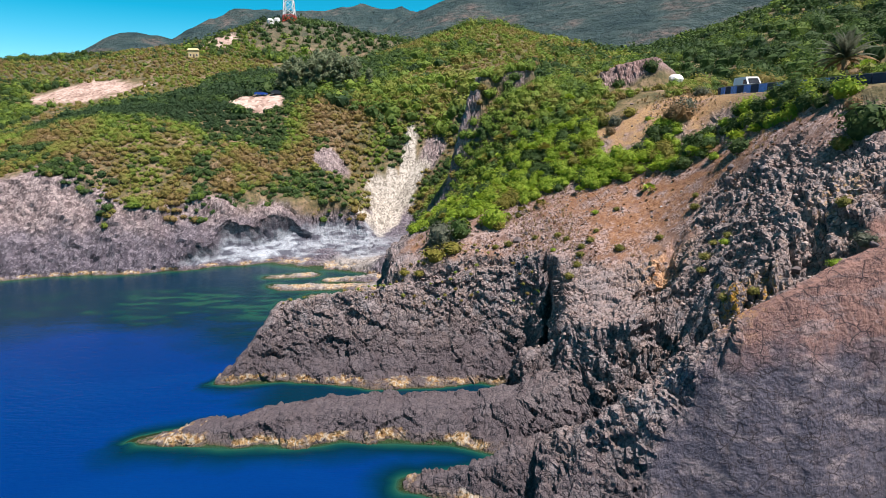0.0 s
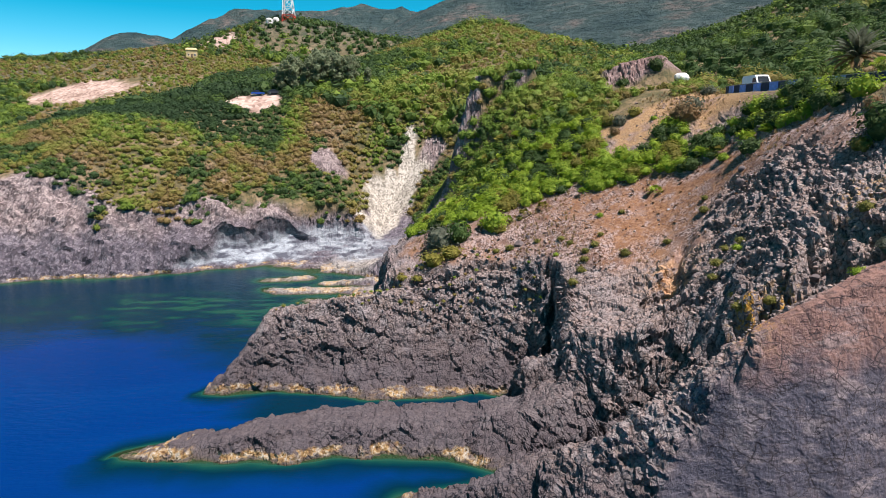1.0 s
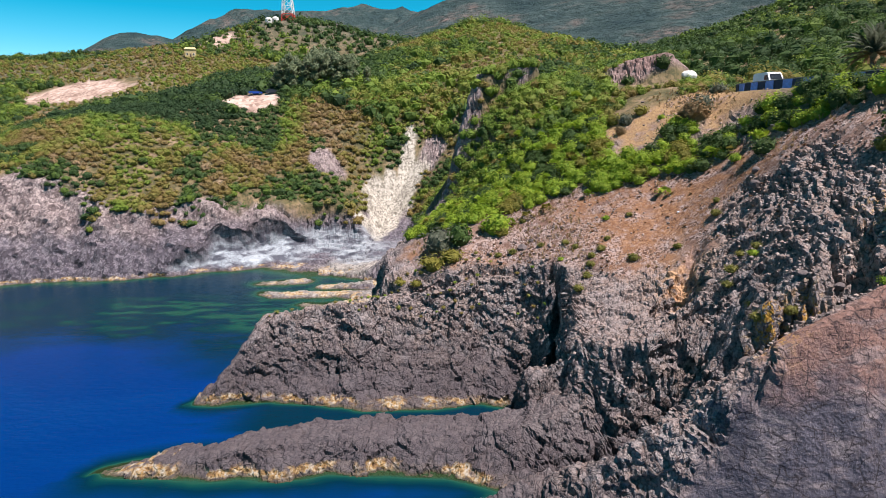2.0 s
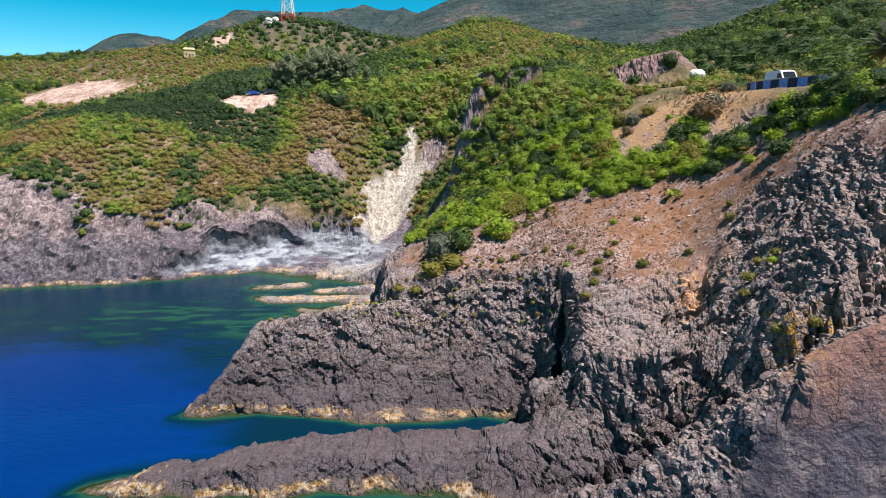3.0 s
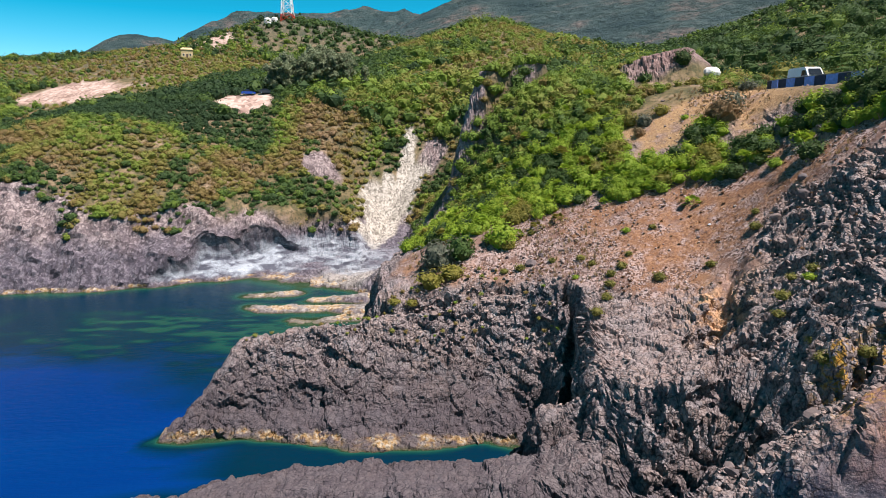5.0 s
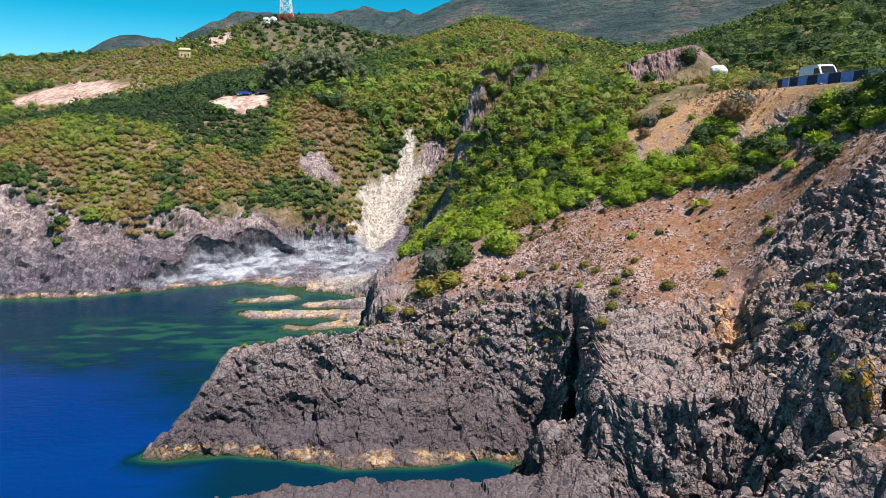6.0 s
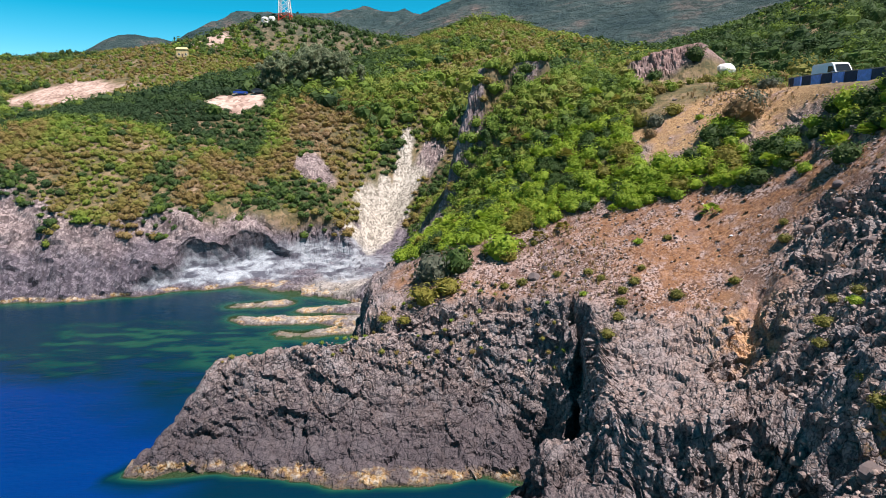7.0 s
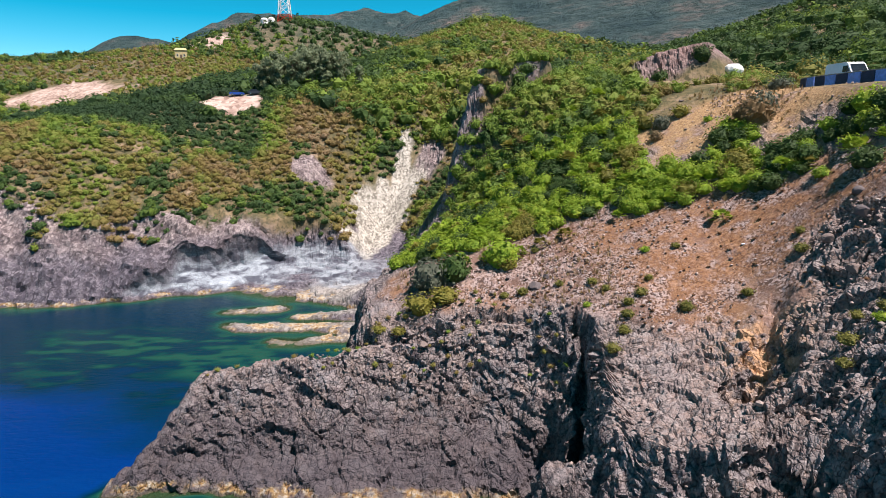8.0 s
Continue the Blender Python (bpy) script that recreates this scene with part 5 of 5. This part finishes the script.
def loose_rock():
    rng = np.random.default_rng(140)
    shapes = [mesh("boulder", *boulder(141 + i, 3, 16), "boulder") for i in range(5)]
    # x, y, size: the split block on the slope, the block on the headland's lip, blocks round the crags and the spit
    rows = [(10.4, 77.6, 1.3), (11.6, 78.4, 0.7), (-0.9, 74.9, 1.0), (12.9, 72.2, 1.1), (19.5, 48.6, 1.0), (21, 47, 0.9), (18, 45, 1.1), (16.2, 43.8, 0.9), (14, 44.2, 0.8), (22.8, 45.6, 1.2),
            (24.2, 44.4, 1.0), (25.2, 46.8, 0.9), (26.6, 45, 1.2), (27.5, 47.5, 0.8), (28.5, 44.2, 0.7), (29.6, 46.2, 0.9), (-14, 60.2, 0.8), (31.8, 44.8, 0.9), (33, 42.2, 0.8), (20, 57, 0.9),
            (22.2, 50.4, 0.9), (24.6, 51.6, 0.8), (31, 58.6, 1.1), (29.6, 60.4, 0.9), (32.4, 64, 1.2), (33.4, 66.4, 0.9), (30.6, 64.8, 1.0), (36.8, 96.5, 0.7), (31.5, 97.2, 0.6)]
    for x, y, r in rows:
        r *= 0.55
        m = stand(x, y, r, rng.uniform(0.8, 1.1), rng.uniform(0, 6.28), -0.15 * r) @ Matrix.Rotation(rng.uniform(-0.5, 0.5), 4, "X")
        thing("boulder", m, "angular grey-brown basalt boulder on the slope", "boulder", "loose basalt boulders", shapes[int(rng.integers(5))])
    thing("boulder", stand(41.9, 105.6, 1.25, 0.95, 0.4, -0.5), "bright whitewashed boulder beside the road bend", "boulder", "", mesh("boulder", *boulder(160), "plaster_white"))
    stones = [(v, f[:, :3], np.zeros((0, 4), int)) for v, f in (boulder(150 + i, 1, 8) for i in range(6))]
    p = spread(60000, -6, 42, 50, 98, lambda x, y: np.maximum(ramp(inside(x, y, SOIL), -1.5, 0.5), 0.6 * ramp(inside(x, y, BARE), -0.5, 0.5)) * (0.04 + 0.96 * ramp(vnoise(x * 0.25, y * 0.25, seed=151) + 0.5 * vnoise(x * 0.8, y * 0.8, seed=149), 0.0, 0.6)), 0.22, 152)
    joined("scree", stones, p + np.array([0, 0, 0.03]), 0.04 + 0.17 * rng.uniform(0, 1, len(p)) ** 5, rng.uniform(0.1, 0.8, len(p)), "pinkish loose stones on the dry slope", "stones", "rubble", rng)
    p = spread(5200, 16, 38, 40.5, 56, lambda x, y: ramp(y - 0.25 * (x - 22), 40.8, 42) * (0.2 + 0.8 * ramp(vnoise(x * 0.3, y * 0.3, seed=153), -0.3, 0.3)), 0.5, 154)
    joined("rubble", stones, p + np.array([0, 0, 0.1]), 0.07 + 0.24 * rng.uniform(0, 1, len(p)) ** 3, rng.uniform(0.1, 0.75, len(p)), "grey broken basalt rubble above the slab", "stones", "rubble", rng)
    p = spread(6000, -24, 16, 55, 80, lambda x, y: ramp(land(x, y), 6.5, 8.5) * (0.2 + 0.8 * ramp(vnoise(x * 0.4, y * 0.4, seed=155), -0.2, 0.3)), 0.45, 156)
    joined("shore_rubble", stones, p + np.array([0, 0, 0.12]), 0.1 + 0.22 * rng.uniform(0, 1, len(p)) ** 3, rng.uniform(0.05, 0.6, len(p)), "broken grey stones on the rock headland", "stones", "rubble", rng)
    p = spread(2600, -24, 14, 69, 80, lambda x, y: ramp(land(x, y), 7.5, 9.5) * ramp(vnoise(x * 0.3, y * 0.3, seed=157), -0.1, 0.3) * 0.7, 0.8, 158)
    joined("rock_tufts", MID_PROTOS, p + np.array([0, 0, 0.25]), rng.uniform(0.16, 0.36, len(p)), rng.uniform(0.4, 0.8, len(p)), "small yellow-green tufts on the rock headland", "tufts", rng=rng)
    p = spread(3600, -4, 42, 62, 98, lambda x, y: np.maximum(ramp(inside(x, y, SOIL), 0, 1), ramp(inside(x, y, BARE), 0, 1)) * ramp(vnoise(x * 0.14, y * 0.14, seed=159), -0.1, 0.35), 0.6, 161)
    brush = [leafy(240 + i, 0, 26, 0.32, 0.6, 2.8) for i in range(5)]
    q = spread(9000, -3, 41, 56, 90, lambda x, y: ramp(inside(x, y, SOIL), 0, 1) * (0.1 + 0.9 * ramp(vnoise(x * 0.22, y * 0.22, seed=165) + 0.5 * vnoise(x * 0.7, y * 0.7, seed=166), 0.0, 0.5)), 0.5, 167)
    joined("dry_brush", brush, q, 0.07 + 0.17 * rng.uniform(0, 1, len(q)) ** 2, rng.uniform(0.7, 1.0, len(q)), "withered red-brown brush on the dry slope", "brush", "leaf_rust", rng)
    grass = [(np.array([q.co[:] for q in me.vertices]), np.array([[q.vertices[0], q.vertices[1], q.vertices[2]] for q in me.polygons if len(q.vertices) == 3]), np.array([list(q.vertices) for q in me.polygons if len(q.vertices) == 4]))
             for me in (tuft_mesh("dry_grass", 162 + i, 16, "leaf_dry", 1.0, 0.05) for i in range(3))]
    joined("dry_grass", grass, p, rng.uniform(0.3, 0.6, len(p)), rng.uniform(0.8, 1.0, len(p)), "dry straw tufts on the red earth slope", "grass", rng=rng)


loose_rock()


# ---- road, parapet and vehicles ----
def offset_line(line, side):
    out = []
    for i, p in enumerate(line):
        a, b = Vector(line[max(i - 1, 0)]), Vector(line[min(i + 1, len(line) - 1)])
        d = (b - a).to_2d().normalized()
        out.append((p[0] - d.y * side, p[1] + d.x * side, p[2]))
    return out


def smooth_line(line, step):
    """Points at even steps along a polyline rounded by two rounds of corner cutting."""
    pts = [Vector(p) for p in line]
    for _ in range(3):
        cut = [pts[0]]
        for a, b in zip(pts[:-1], pts[1:]):
            cut += [a.lerp(b, 0.25), a.lerp(b, 0.75)]
        pts = cut + [pts[-1]]
    out, left = [pts[0]], step
    for a, b in zip(pts[:-1], pts[1:]):
        n = (b - a).length
        while left <= n:
            out.append(a.lerp(b, left / n))
            left += step
        left -= n
    return [tuple(p) for p in out]


ROAD_LINE = smooth_line(ROAD, 1.7)


def road():
    v, f = [], []
    for (lx, ly, lz), (rx, ry, rz) in zip(offset_line(ROAD_LINE, 3.1), offset_line(ROAD_LINE, -3.1)):
        v += [(lx, ly, lz + 0.06), (rx, ry, rz + 0.06), (rx, ry, rz - 0.4), (lx, ly, lz - 0.4)]
    n = len(v) // 4
    for i in range(n - 1):
        for k in range(4):
            f.append((i * 4 + k, i * 4 + (k + 1) % 4, i * 4 + 4 + (k + 1) % 4, i * 4 + 4 + k))
    tagged(new("road", mesh("road", v, f, "asphalt")), "narrow grey asphalt coast road on a bench", "road", kind="structure")


road()


def box(sx, sy, sz, bevel=0.0, at=(0, 0, 0)):
    bm = bmesh.new()
    bmesh.ops.create_cube(bm, size=1, matrix=Matrix.Translation(at) @ Matrix.Diagonal((sx, sy, sz, 1)))
    if bevel:
        bmesh.ops.bevel(bm, geom=bm.edges[:], offset=bevel, segments=2, affect="EDGES")
    v, f = [q.co[:] for q in bm.verts], [[q.index for q in p.verts] for p in bm.faces]
    bm.free()
    return v, f


def parapet():
    line = [p for p in offset_line(ROAD_LINE, -3.5) if 45 < p[1] < 92.5 and p[0] < 60]
    wall = thing("parapet_wall", Matrix.Translation(line[0]), "low roadside wall with blue and white painted panels", "wall")
    o = Vector(line[0])
    names = ("paint_blue", "paint_pale")
    step = Vector(line[1]) - Vector(line[0])
    panel = {m: mesh("panel", *box(1.72, 0.3, 1.2, 0.03), m) for m in (*names, "concrete", "panel_dark")}
    coping = mesh("coping", *box(1.74, 0.4, 0.09, 0.02), "concrete")
    for i, (a, b) in enumerate(zip(line[:-1], line[1:])):
        a, b = Vector(a), Vector(b)
        c, d = (a + b) / 2 - o, b - a
        turn = Matrix.Rotation(math.atan2(d.y, d.x), 4, "Z")
        m = ("panel_dark", "paint_blue")[i % 2] if i < 15 else ("concrete" if i % 5 else "paint_pale")
        if 15 <= i < 18:
            m = "panel_dark"
        p = part("panel", panel[m], wall, {"paint_pale": "pale blue painted panel", "paint_blue": "blue painted panel", "concrete": "bare concrete panel", "panel_dark": "dark blue painted panel"}[m], Matrix.Translation(c + Vector((0, 0, 0.5))) @ turn)
        part("coping", coping, p, "grey concrete coping", Matrix.Translation((0, 0, 0.64)))


plain("panel_dark", (0.035, 0.05, 0.10), 0.7, 0.3, grain=3)
parapet()


def loft(sections, caps=True):
    """A skin over cross sections of equal length."""
    n = len(sections[0])
    v = [p for s in sections for p in s]
    f = [(i * n + k, i * n + (k + 1) % n, (i + 1) * n + (k + 1) % n, (i + 1) * n + k) for i in range(len(sections) - 1) for k in range(n)]
    if caps:
        f += [tuple(range(n - 1, -1, -1)), tuple(range((len(sections) - 1) * n, len(sections) * n))]
    return v, f


def side_skin(outline, half, tuck=0.0):
    """A body from a side outline of (x, z), narrowed by tuck towards its top."""
    top = max(z for _, z in outline)
    low = min(z for _, z in outline)
    w = [half - tuck * (z - low) / (top - low) for _, z in outline]
    left = [(x, -a, z) for (x, z), a in zip(outline, w)]
    right = [(x, a, z) for (x, z), a in zip(outline, w)]
    return loft([left, right])


def wheel(parent, x, y, r):
    rim_v, rim_f = tube([(0, -0.10, 0), (0, 0.10, 0)], [r * 0.6, r * 0.6], 14)
    v, f = tube([(0, -0.11, 0), (0, -0.08, 0), (0, 0.08, 0), (0, 0.11, 0)], [r * 0.86, r, r, r * 0.86], 16)
    w = part("wheel", mesh("tyre", v, f, "tyre"), parent, "black tyre", Matrix.Translation((x, y, r)))
    part("rim", mesh("rim", [(a, b * 1.18, c) for a, b, c in rim_v], rim_f, "chrome"), w, "grey steel rim")


def van(m):
    ob = thing("van", m, "white panel van with a high roof on the road", "van")
    body = [(-2.6, 0.35), (2.45, 0.35), (2.6, 0.6), (2.55, 1.05), (1.75, 1.28), (1.15, 2.12), (0.8, 2.32), (-2.35, 2.38), (-2.6, 2.2)]
    part("body", mesh("body", *side_skin(body, 0.98, 0.10), "white_paint"), ob)
    part("windscreen", mesh("windscreen", [(1.79, -0.80, 1.29), (1.79, 0.80, 1.29), (1.2, 0.74, 2.08), (1.2, -0.74, 2.08)], [(0, 1, 2, 3)], "glass"), ob, "dark windscreen", Matrix.Translation((0.03, 0, 0.02)))
    for s in (-1, 1):
        win = [(0.35, 1.3), (1.55, 1.3), (1.08, 1.95), (0.35, 1.95)]
        part("side_window", mesh("side_window", [(x, s * (0.985 - 0.049 * (z - 0.35)), z) for x, z in win], [(0, 1, 2, 3) if s < 0 else (3, 2, 1, 0)], "glass"), ob, "dark cab window")
        part("headlight", mesh("headlight", *box(0.12, 0.30, 0.22, 0.03), "chrome"), ob, "clear headlight", Matrix.Translation((2.53, s * 0.7, 0.85)))
        part("mirror", mesh("mirror", *box(0.14, 0.22, 0.34, 0.04), "dark_paint"), ob, "black door mirror", Matrix.Translation((1.45, s * 1.08, 1.45)))
        part("tail_lamp", mesh("tail_lamp", *box(0.06, 0.12, 0.5, 0.02), "red_paint"), ob, "red tail lamp", Matrix.Translation((-2.6, s * 0.85, 1.2)))
        for x in (-1.7, 1.7):
            wheel(ob, x, s * 0.88, 0.34)
    part("bumper", mesh("bumper", *box(0.2, 1.9, 0.28, 0.05), "dark_paint"), ob, "dark grey bumper", Matrix.Translation((2.58, 0, 0.5)))


def car(m, paint, label):
    ob = thing("car", m, label, "car")
    body = [(-2.05, 0.3), (2.0, 0.3), (2.1, 0.6), (1.95, 0.82), (1.0, 0.95), (-1.75, 0.98), (-2.1, 0.85)]
    part("body", mesh("body", *side_skin(body, 0.87, 0.04), paint), ob)
    cabin = [(1.05, 0.93), (0.35, 1.42), (-1.15, 1.45), (-1.85, 0.95)]
    glass = part("cabin", mesh("cabin", *side_skin(cabin, 0.80, 0.16), "glass"), ob, "dark car windows")
    part("roof", mesh("roof", *box(1.6, 1.3, 0.06, 0.02, (-0.42, 0, 1.46)), paint), glass)
    for s in (-1, 1):
        part("headlight", mesh("headlight", *box(0.1, 0.3, 0.14, 0.02), "chrome"), ob, "clear headlight", Matrix.Translation((2.0, s * 0.6, 0.7)))
        for x in (-1.3, 1.3):
            wheel(ob, x, s * 0.8, 0.31)


def vehicles():
    line = [Vector(p) for p in ROAD_LINE]
    i = min(range(len(line)), key=lambda k: (line[k] - Vector((46.0, 86.2, 35.5))).length)
    d = (line[i + 1] - line[i]).normalized()
    van(Matrix.Translation(line[i] + Vector((0, 0, 0.07)) + Vector((d.y, -d.x, 0)) * 1.2) @ Matrix.Rotation(math.atan2(d.y, d.x), 4, "Z"))
    for x, y, turn, paint, label in [(-57.8, 196.5, 0.3, "blue_paint", "blue car parked on the dirt terrace"), (-52.5, 196.8, 0.2, "dark_paint", "dark car parked on the dirt terrace under trees"),
                                     (-65.5, 197.5, 1.4, "dark_paint", "dark car parked on the dirt terrace")]:
        car(Matrix.Translation((x, y, height(x, y) + 0.05)) @ Matrix.Rotation(turn, 4, "Z"), paint, label)


vehicles()


# ---- mast, houses and trees on the hills ----
def mast():
    x, y = -108.5, 462
    ob = thing("radio_mast", Matrix.Translation((x, y, height(x, y) - 1.0)), "red and white lattice radio mast on the hilltop", "mast")
    levels = [0, 5, 10.5, 16, 21.5, 27, 32, 37, 42, 46]
    half = lambda z: 4.2 - 0.072 * z
    for i, (a, b) in enumerate(zip(levels[:-1], levels[1:])):
        v, f = [], []

        def bar(p, q, r):
            w, g = tube([p, q], [r, r], 5)
            f.extend(tuple(k + len(v) for k in face) for face in g)
            v.extend(w)
        corner = [[(sx * half(z), sy * half(z), z) for sx, sy in ((-1, -1), (1, -1), (1, 1), (-1, 1))] for z in (a, b)]
        for k in range(4):
            n = (k + 1) % 4
            bar(corner[0][k], corner[1][k], 0.34)
            bar(corner[0][k], corner[1][n], 0.2)
            bar(corner[0][n], corner[1][k], 0.2)
            bar(corner[1][k], corner[1][n], 0.2)
        red = i in (0, 3, 5, 7)
        part("lattice_section", mesh("lattice_section", v, f, "red_paint" if red else "mast_white"), ob, "red painted lattice" if red else "white painted lattice")
    for k, z in enumerate((30, 35, 39)):
        v, f = tube([(0, -0.2, 0), (0, -0.5, 0), (0, -0.9, 0)], [0.4, 1.1, 1.3], 14)
        part("dish", mesh("dish", v, f, "mast_white"), ob, "white dish aerial", Matrix.Translation((half(z) - 0.6 * k, -half(z), z)))


mast()


def tanks():
    for x, y, r in ((-120.5, 452, 2.5), (-115.8, 453, 2.3)):
        ob = thing("water_tank", Matrix.Translation((x, y, height(x, y) - 0.3)), "white domed water tank on the hilltop", "tank", "hilltop tanks")
        v, f = tube([(0, 0, 0), (0, 0, 3.2)], [r, r], 20)
        part("shell", mesh("shell", v, f, "plaster_white"), ob)
        v, f = tube([(0, 0, 3.2), (0, 0, 3.9), (0, 0, 4.4), (0, 0, 4.6)], [r * 1.03, r * 0.85, r * 0.5, 0.1], 20)
        part("dome", mesh("dome", v, f, "plaster_white"), ob)
        part("hatch", mesh("hatch", *box(0.8, 0.1, 1.6, 0.02), "concrete"), ob, "grey steel hatch", Matrix.Translation((0, -r, 0.9)))


tanks()


def house(x, y, w, d, h, turn, wall, roof, label, floors=1, sink=0.3):
    ob = thing("house", Matrix.Translation((x, y, height(x, y) - sink)) @ Matrix.Rotation(turn, 4, "Z"), label, "house")
    part("wall", mesh("wall", *box(w, d, h, 0.03, (0, 0, h / 2)), wall), ob)
    part("roof", mesh("roof", *loft([[(-w / 2 - 0.4, -d / 2 - 0.4, h + 0.01), (w / 2 + 0.4, -d / 2 - 0.4, h + 0.01), (w / 2 + 0.4, d / 2 + 0.4, h + 0.01), (-w / 2 - 0.4, d / 2 + 0.4, h + 0.01)],
                                     [(-w / 2 + 0.6, -0.2, h + 1.5), (w / 2 - 0.6, -0.2, h + 1.5), (w / 2 - 0.6, 0.2, h + 1.5), (-w / 2 + 0.6, 0.2, h + 1.5)]]), roof), ob)
    for level in range(floors):
        for k in (-0.28, 0.28):
            win = part("window", mesh("window", *box(1.0, 0.12, 1.3, 0.02), "plaster_white"), ob, "", Matrix.Translation((k * w, -d / 2, 1.7 + 2.9 * level)))
            part("pane", mesh("pane", *box(0.8, 0.06, 1.1), "glass"), win, "dark window pane", Matrix.Translation((0, -0.06, 0)))
    part("door", mesh("door", *box(1.0, 0.1, 2.1, 0.02), "bark"), ob, "brown wooden door", Matrix.Translation((0, -d / 2, 1.05)))


house(-151, 382, 6.5, 6, 4.6, 0.35, "plaster", "plaster", "ochre plastered cabin among scrub on the ridge")
house(91, 111, 9, 8, 3.2, -0.5, "plaster_white", "concrete", "pale house with a grey roof above the road", 1)


def trees():
    """Eucalyptus over the terrace, loose crowns on tall trunks."""
    rng = np.random.default_rng(170)
    crowns = [leafy_mesh("crown", leafy(171 + i, 2, 150, 0.26, 1.0, 2.6, 0.3, 0.7), "leaf_euc") for i in range(3)]
    v, f = tube([(0, 0, 0), (0.15, 0.1, 0.5), (0.05, 0, 1.0)], [0.09, 0.07, 0.05], 7)
    trunk = mesh("trunk", v, f, "bark")
    limb_v, limb_f = tube([(0, 0, 0), (0.35, 0.1, 0.45), (0.6, 0.1, 1.0)], [0.06, 0.045, 0.02], 6)
    limb = mesh("limb", limb_v, limb_f, "bark")
    for x, y, h in [(-51, 200, 8), (-47, 199, 10), (-42, 200, 11), (-37.5, 199, 11.5), (-33, 200, 11), (-28.5, 201, 10), (-47, 205, 11), (-41, 206, 12.5), (-35, 206, 12), (-29, 207, 11), (-53, 206, 8), (-38, 212, 12), (-23, 202, 7)]:
        z = height(x, y) - 0.4
        ob = thing("tree", Matrix.Translation((x, y, z)) @ Matrix.Rotation(rng.uniform(0, 6.28), 4, "Z"), "tall grey-green eucalyptus tree over the terrace", "tree", "eucalyptus grove")
        part("trunk", trunk, ob, "pale brown trunk", Matrix.Diagonal((3.2, 3.2, h * 0.75, 1)))
        for k in range(4):
            part("limb", limb, ob, "", Matrix.Translation((0.2, 0.1, h * (0.32 + 0.08 * k))) @ Matrix.Rotation(k * 1.7, 4, "Z") @ Matrix.Diagonal((2.6, 2.6, h * 0.28, 1)))
        for k in range(8):
            a, r = k * 2.4 + rng.uniform(-0.4, 0.4), h * rng.uniform(0.11, 0.19)
            out = h * rng.uniform(0.05, 0.2)
            part("crown", crowns[int(rng.integers(3))], ob, "", Matrix.Translation((math.cos(a) * out, math.sin(a) * out, h * (0.2 + 0.085 * k))) @ Matrix.Diagonal((r, r, r * 1.0, 1)))
    dark = [leafy_mesh("crown", leafy(181 + i, 2, 260, 0.2, 0.9, 2.6), "leaf_dark") for i in range(3)]
    # pines on the left skyline
    for x, y, h in [(-236, 405, 4), (-231, 404, 4.6), (-227, 405, 3.6), (-253, 408, 3.2), (-274, 410, 4)]:
        ob = thing("tree", Matrix.Translation((x, y, height(x, y) - 0.4)), "small dark pine on the far ridge", "tree", "ridge pines")
        part("trunk", trunk, ob, "brown trunk", Matrix.Diagonal((2.5, 2.5, h * 0.7, 1)))
        part("crown", dark[int(rng.integers(3))], ob, "", Matrix.Translation((0, 0, h * 0.45)) @ Matrix.Diagonal((h * 0.42, h * 0.42, h * 0.5, 1)))


leaf_material("leaf_euc", (0.10, 0.135, 0.065), (0.165, 0.205, 0.105), (0.25, 0.285, 0.17))
trees()


def litter():
    v, f = tube([(0, 0, 0), (0.9, 0.15, 0.05), (1.9, 0.1, 0.12)], [0.07, 0.06, 0.04], 7)
    thing("driftwood", Matrix.Translation((33.6, 71.8, height(33.6, 71.8) + 0.12)) @ Matrix.Rotation(0.6, 4, "Z") @ Matrix.Rotation(-0.6, 4, "Y"), "bleached dead branch lying on the slope", "branch", "", mesh("driftwood", v, f, "driftwood"))
    v, f = boulder(190, 1, 6)
    thing("plastic_scrap", stand(27.6, 71.5, 0.22, 0.5, 0.3, -0.05), "pale blue scrap of plastic on the slope", "litter", "", mesh("plastic_scrap", v, f, "paint_pale"))


litter()


def road_verge():
    """Straw-coloured broom between the bank and the road bend."""
    rng = np.random.default_rng(200)
    p = spread(3600, 12, 48, 94, 124, lambda x, y: ramp(inside(x, y, COAST), 20, 25) * (1 - ramp(inside(x, y, GREEN), 0, 1)) * (1 - ramp(inside(x, y, BARE), -1, 0)) * off_scars(x, y)
               * ramp(np.hypot((x - 36) / 9, (y - 107) / 5), 0.8, 1.0), 1.0, 201)
    joined("verge_scrub", MID_PROTOS, p - np.array([0, 0, 0.15]), rng.uniform(0.6, 1.15, len(p)), np.clip(rng.normal(0.55, 0.12, len(p)), 0.3, 0.85), "yellow-green broom and dry scrub by the road", "scrub", rng=rng)


road_verge()
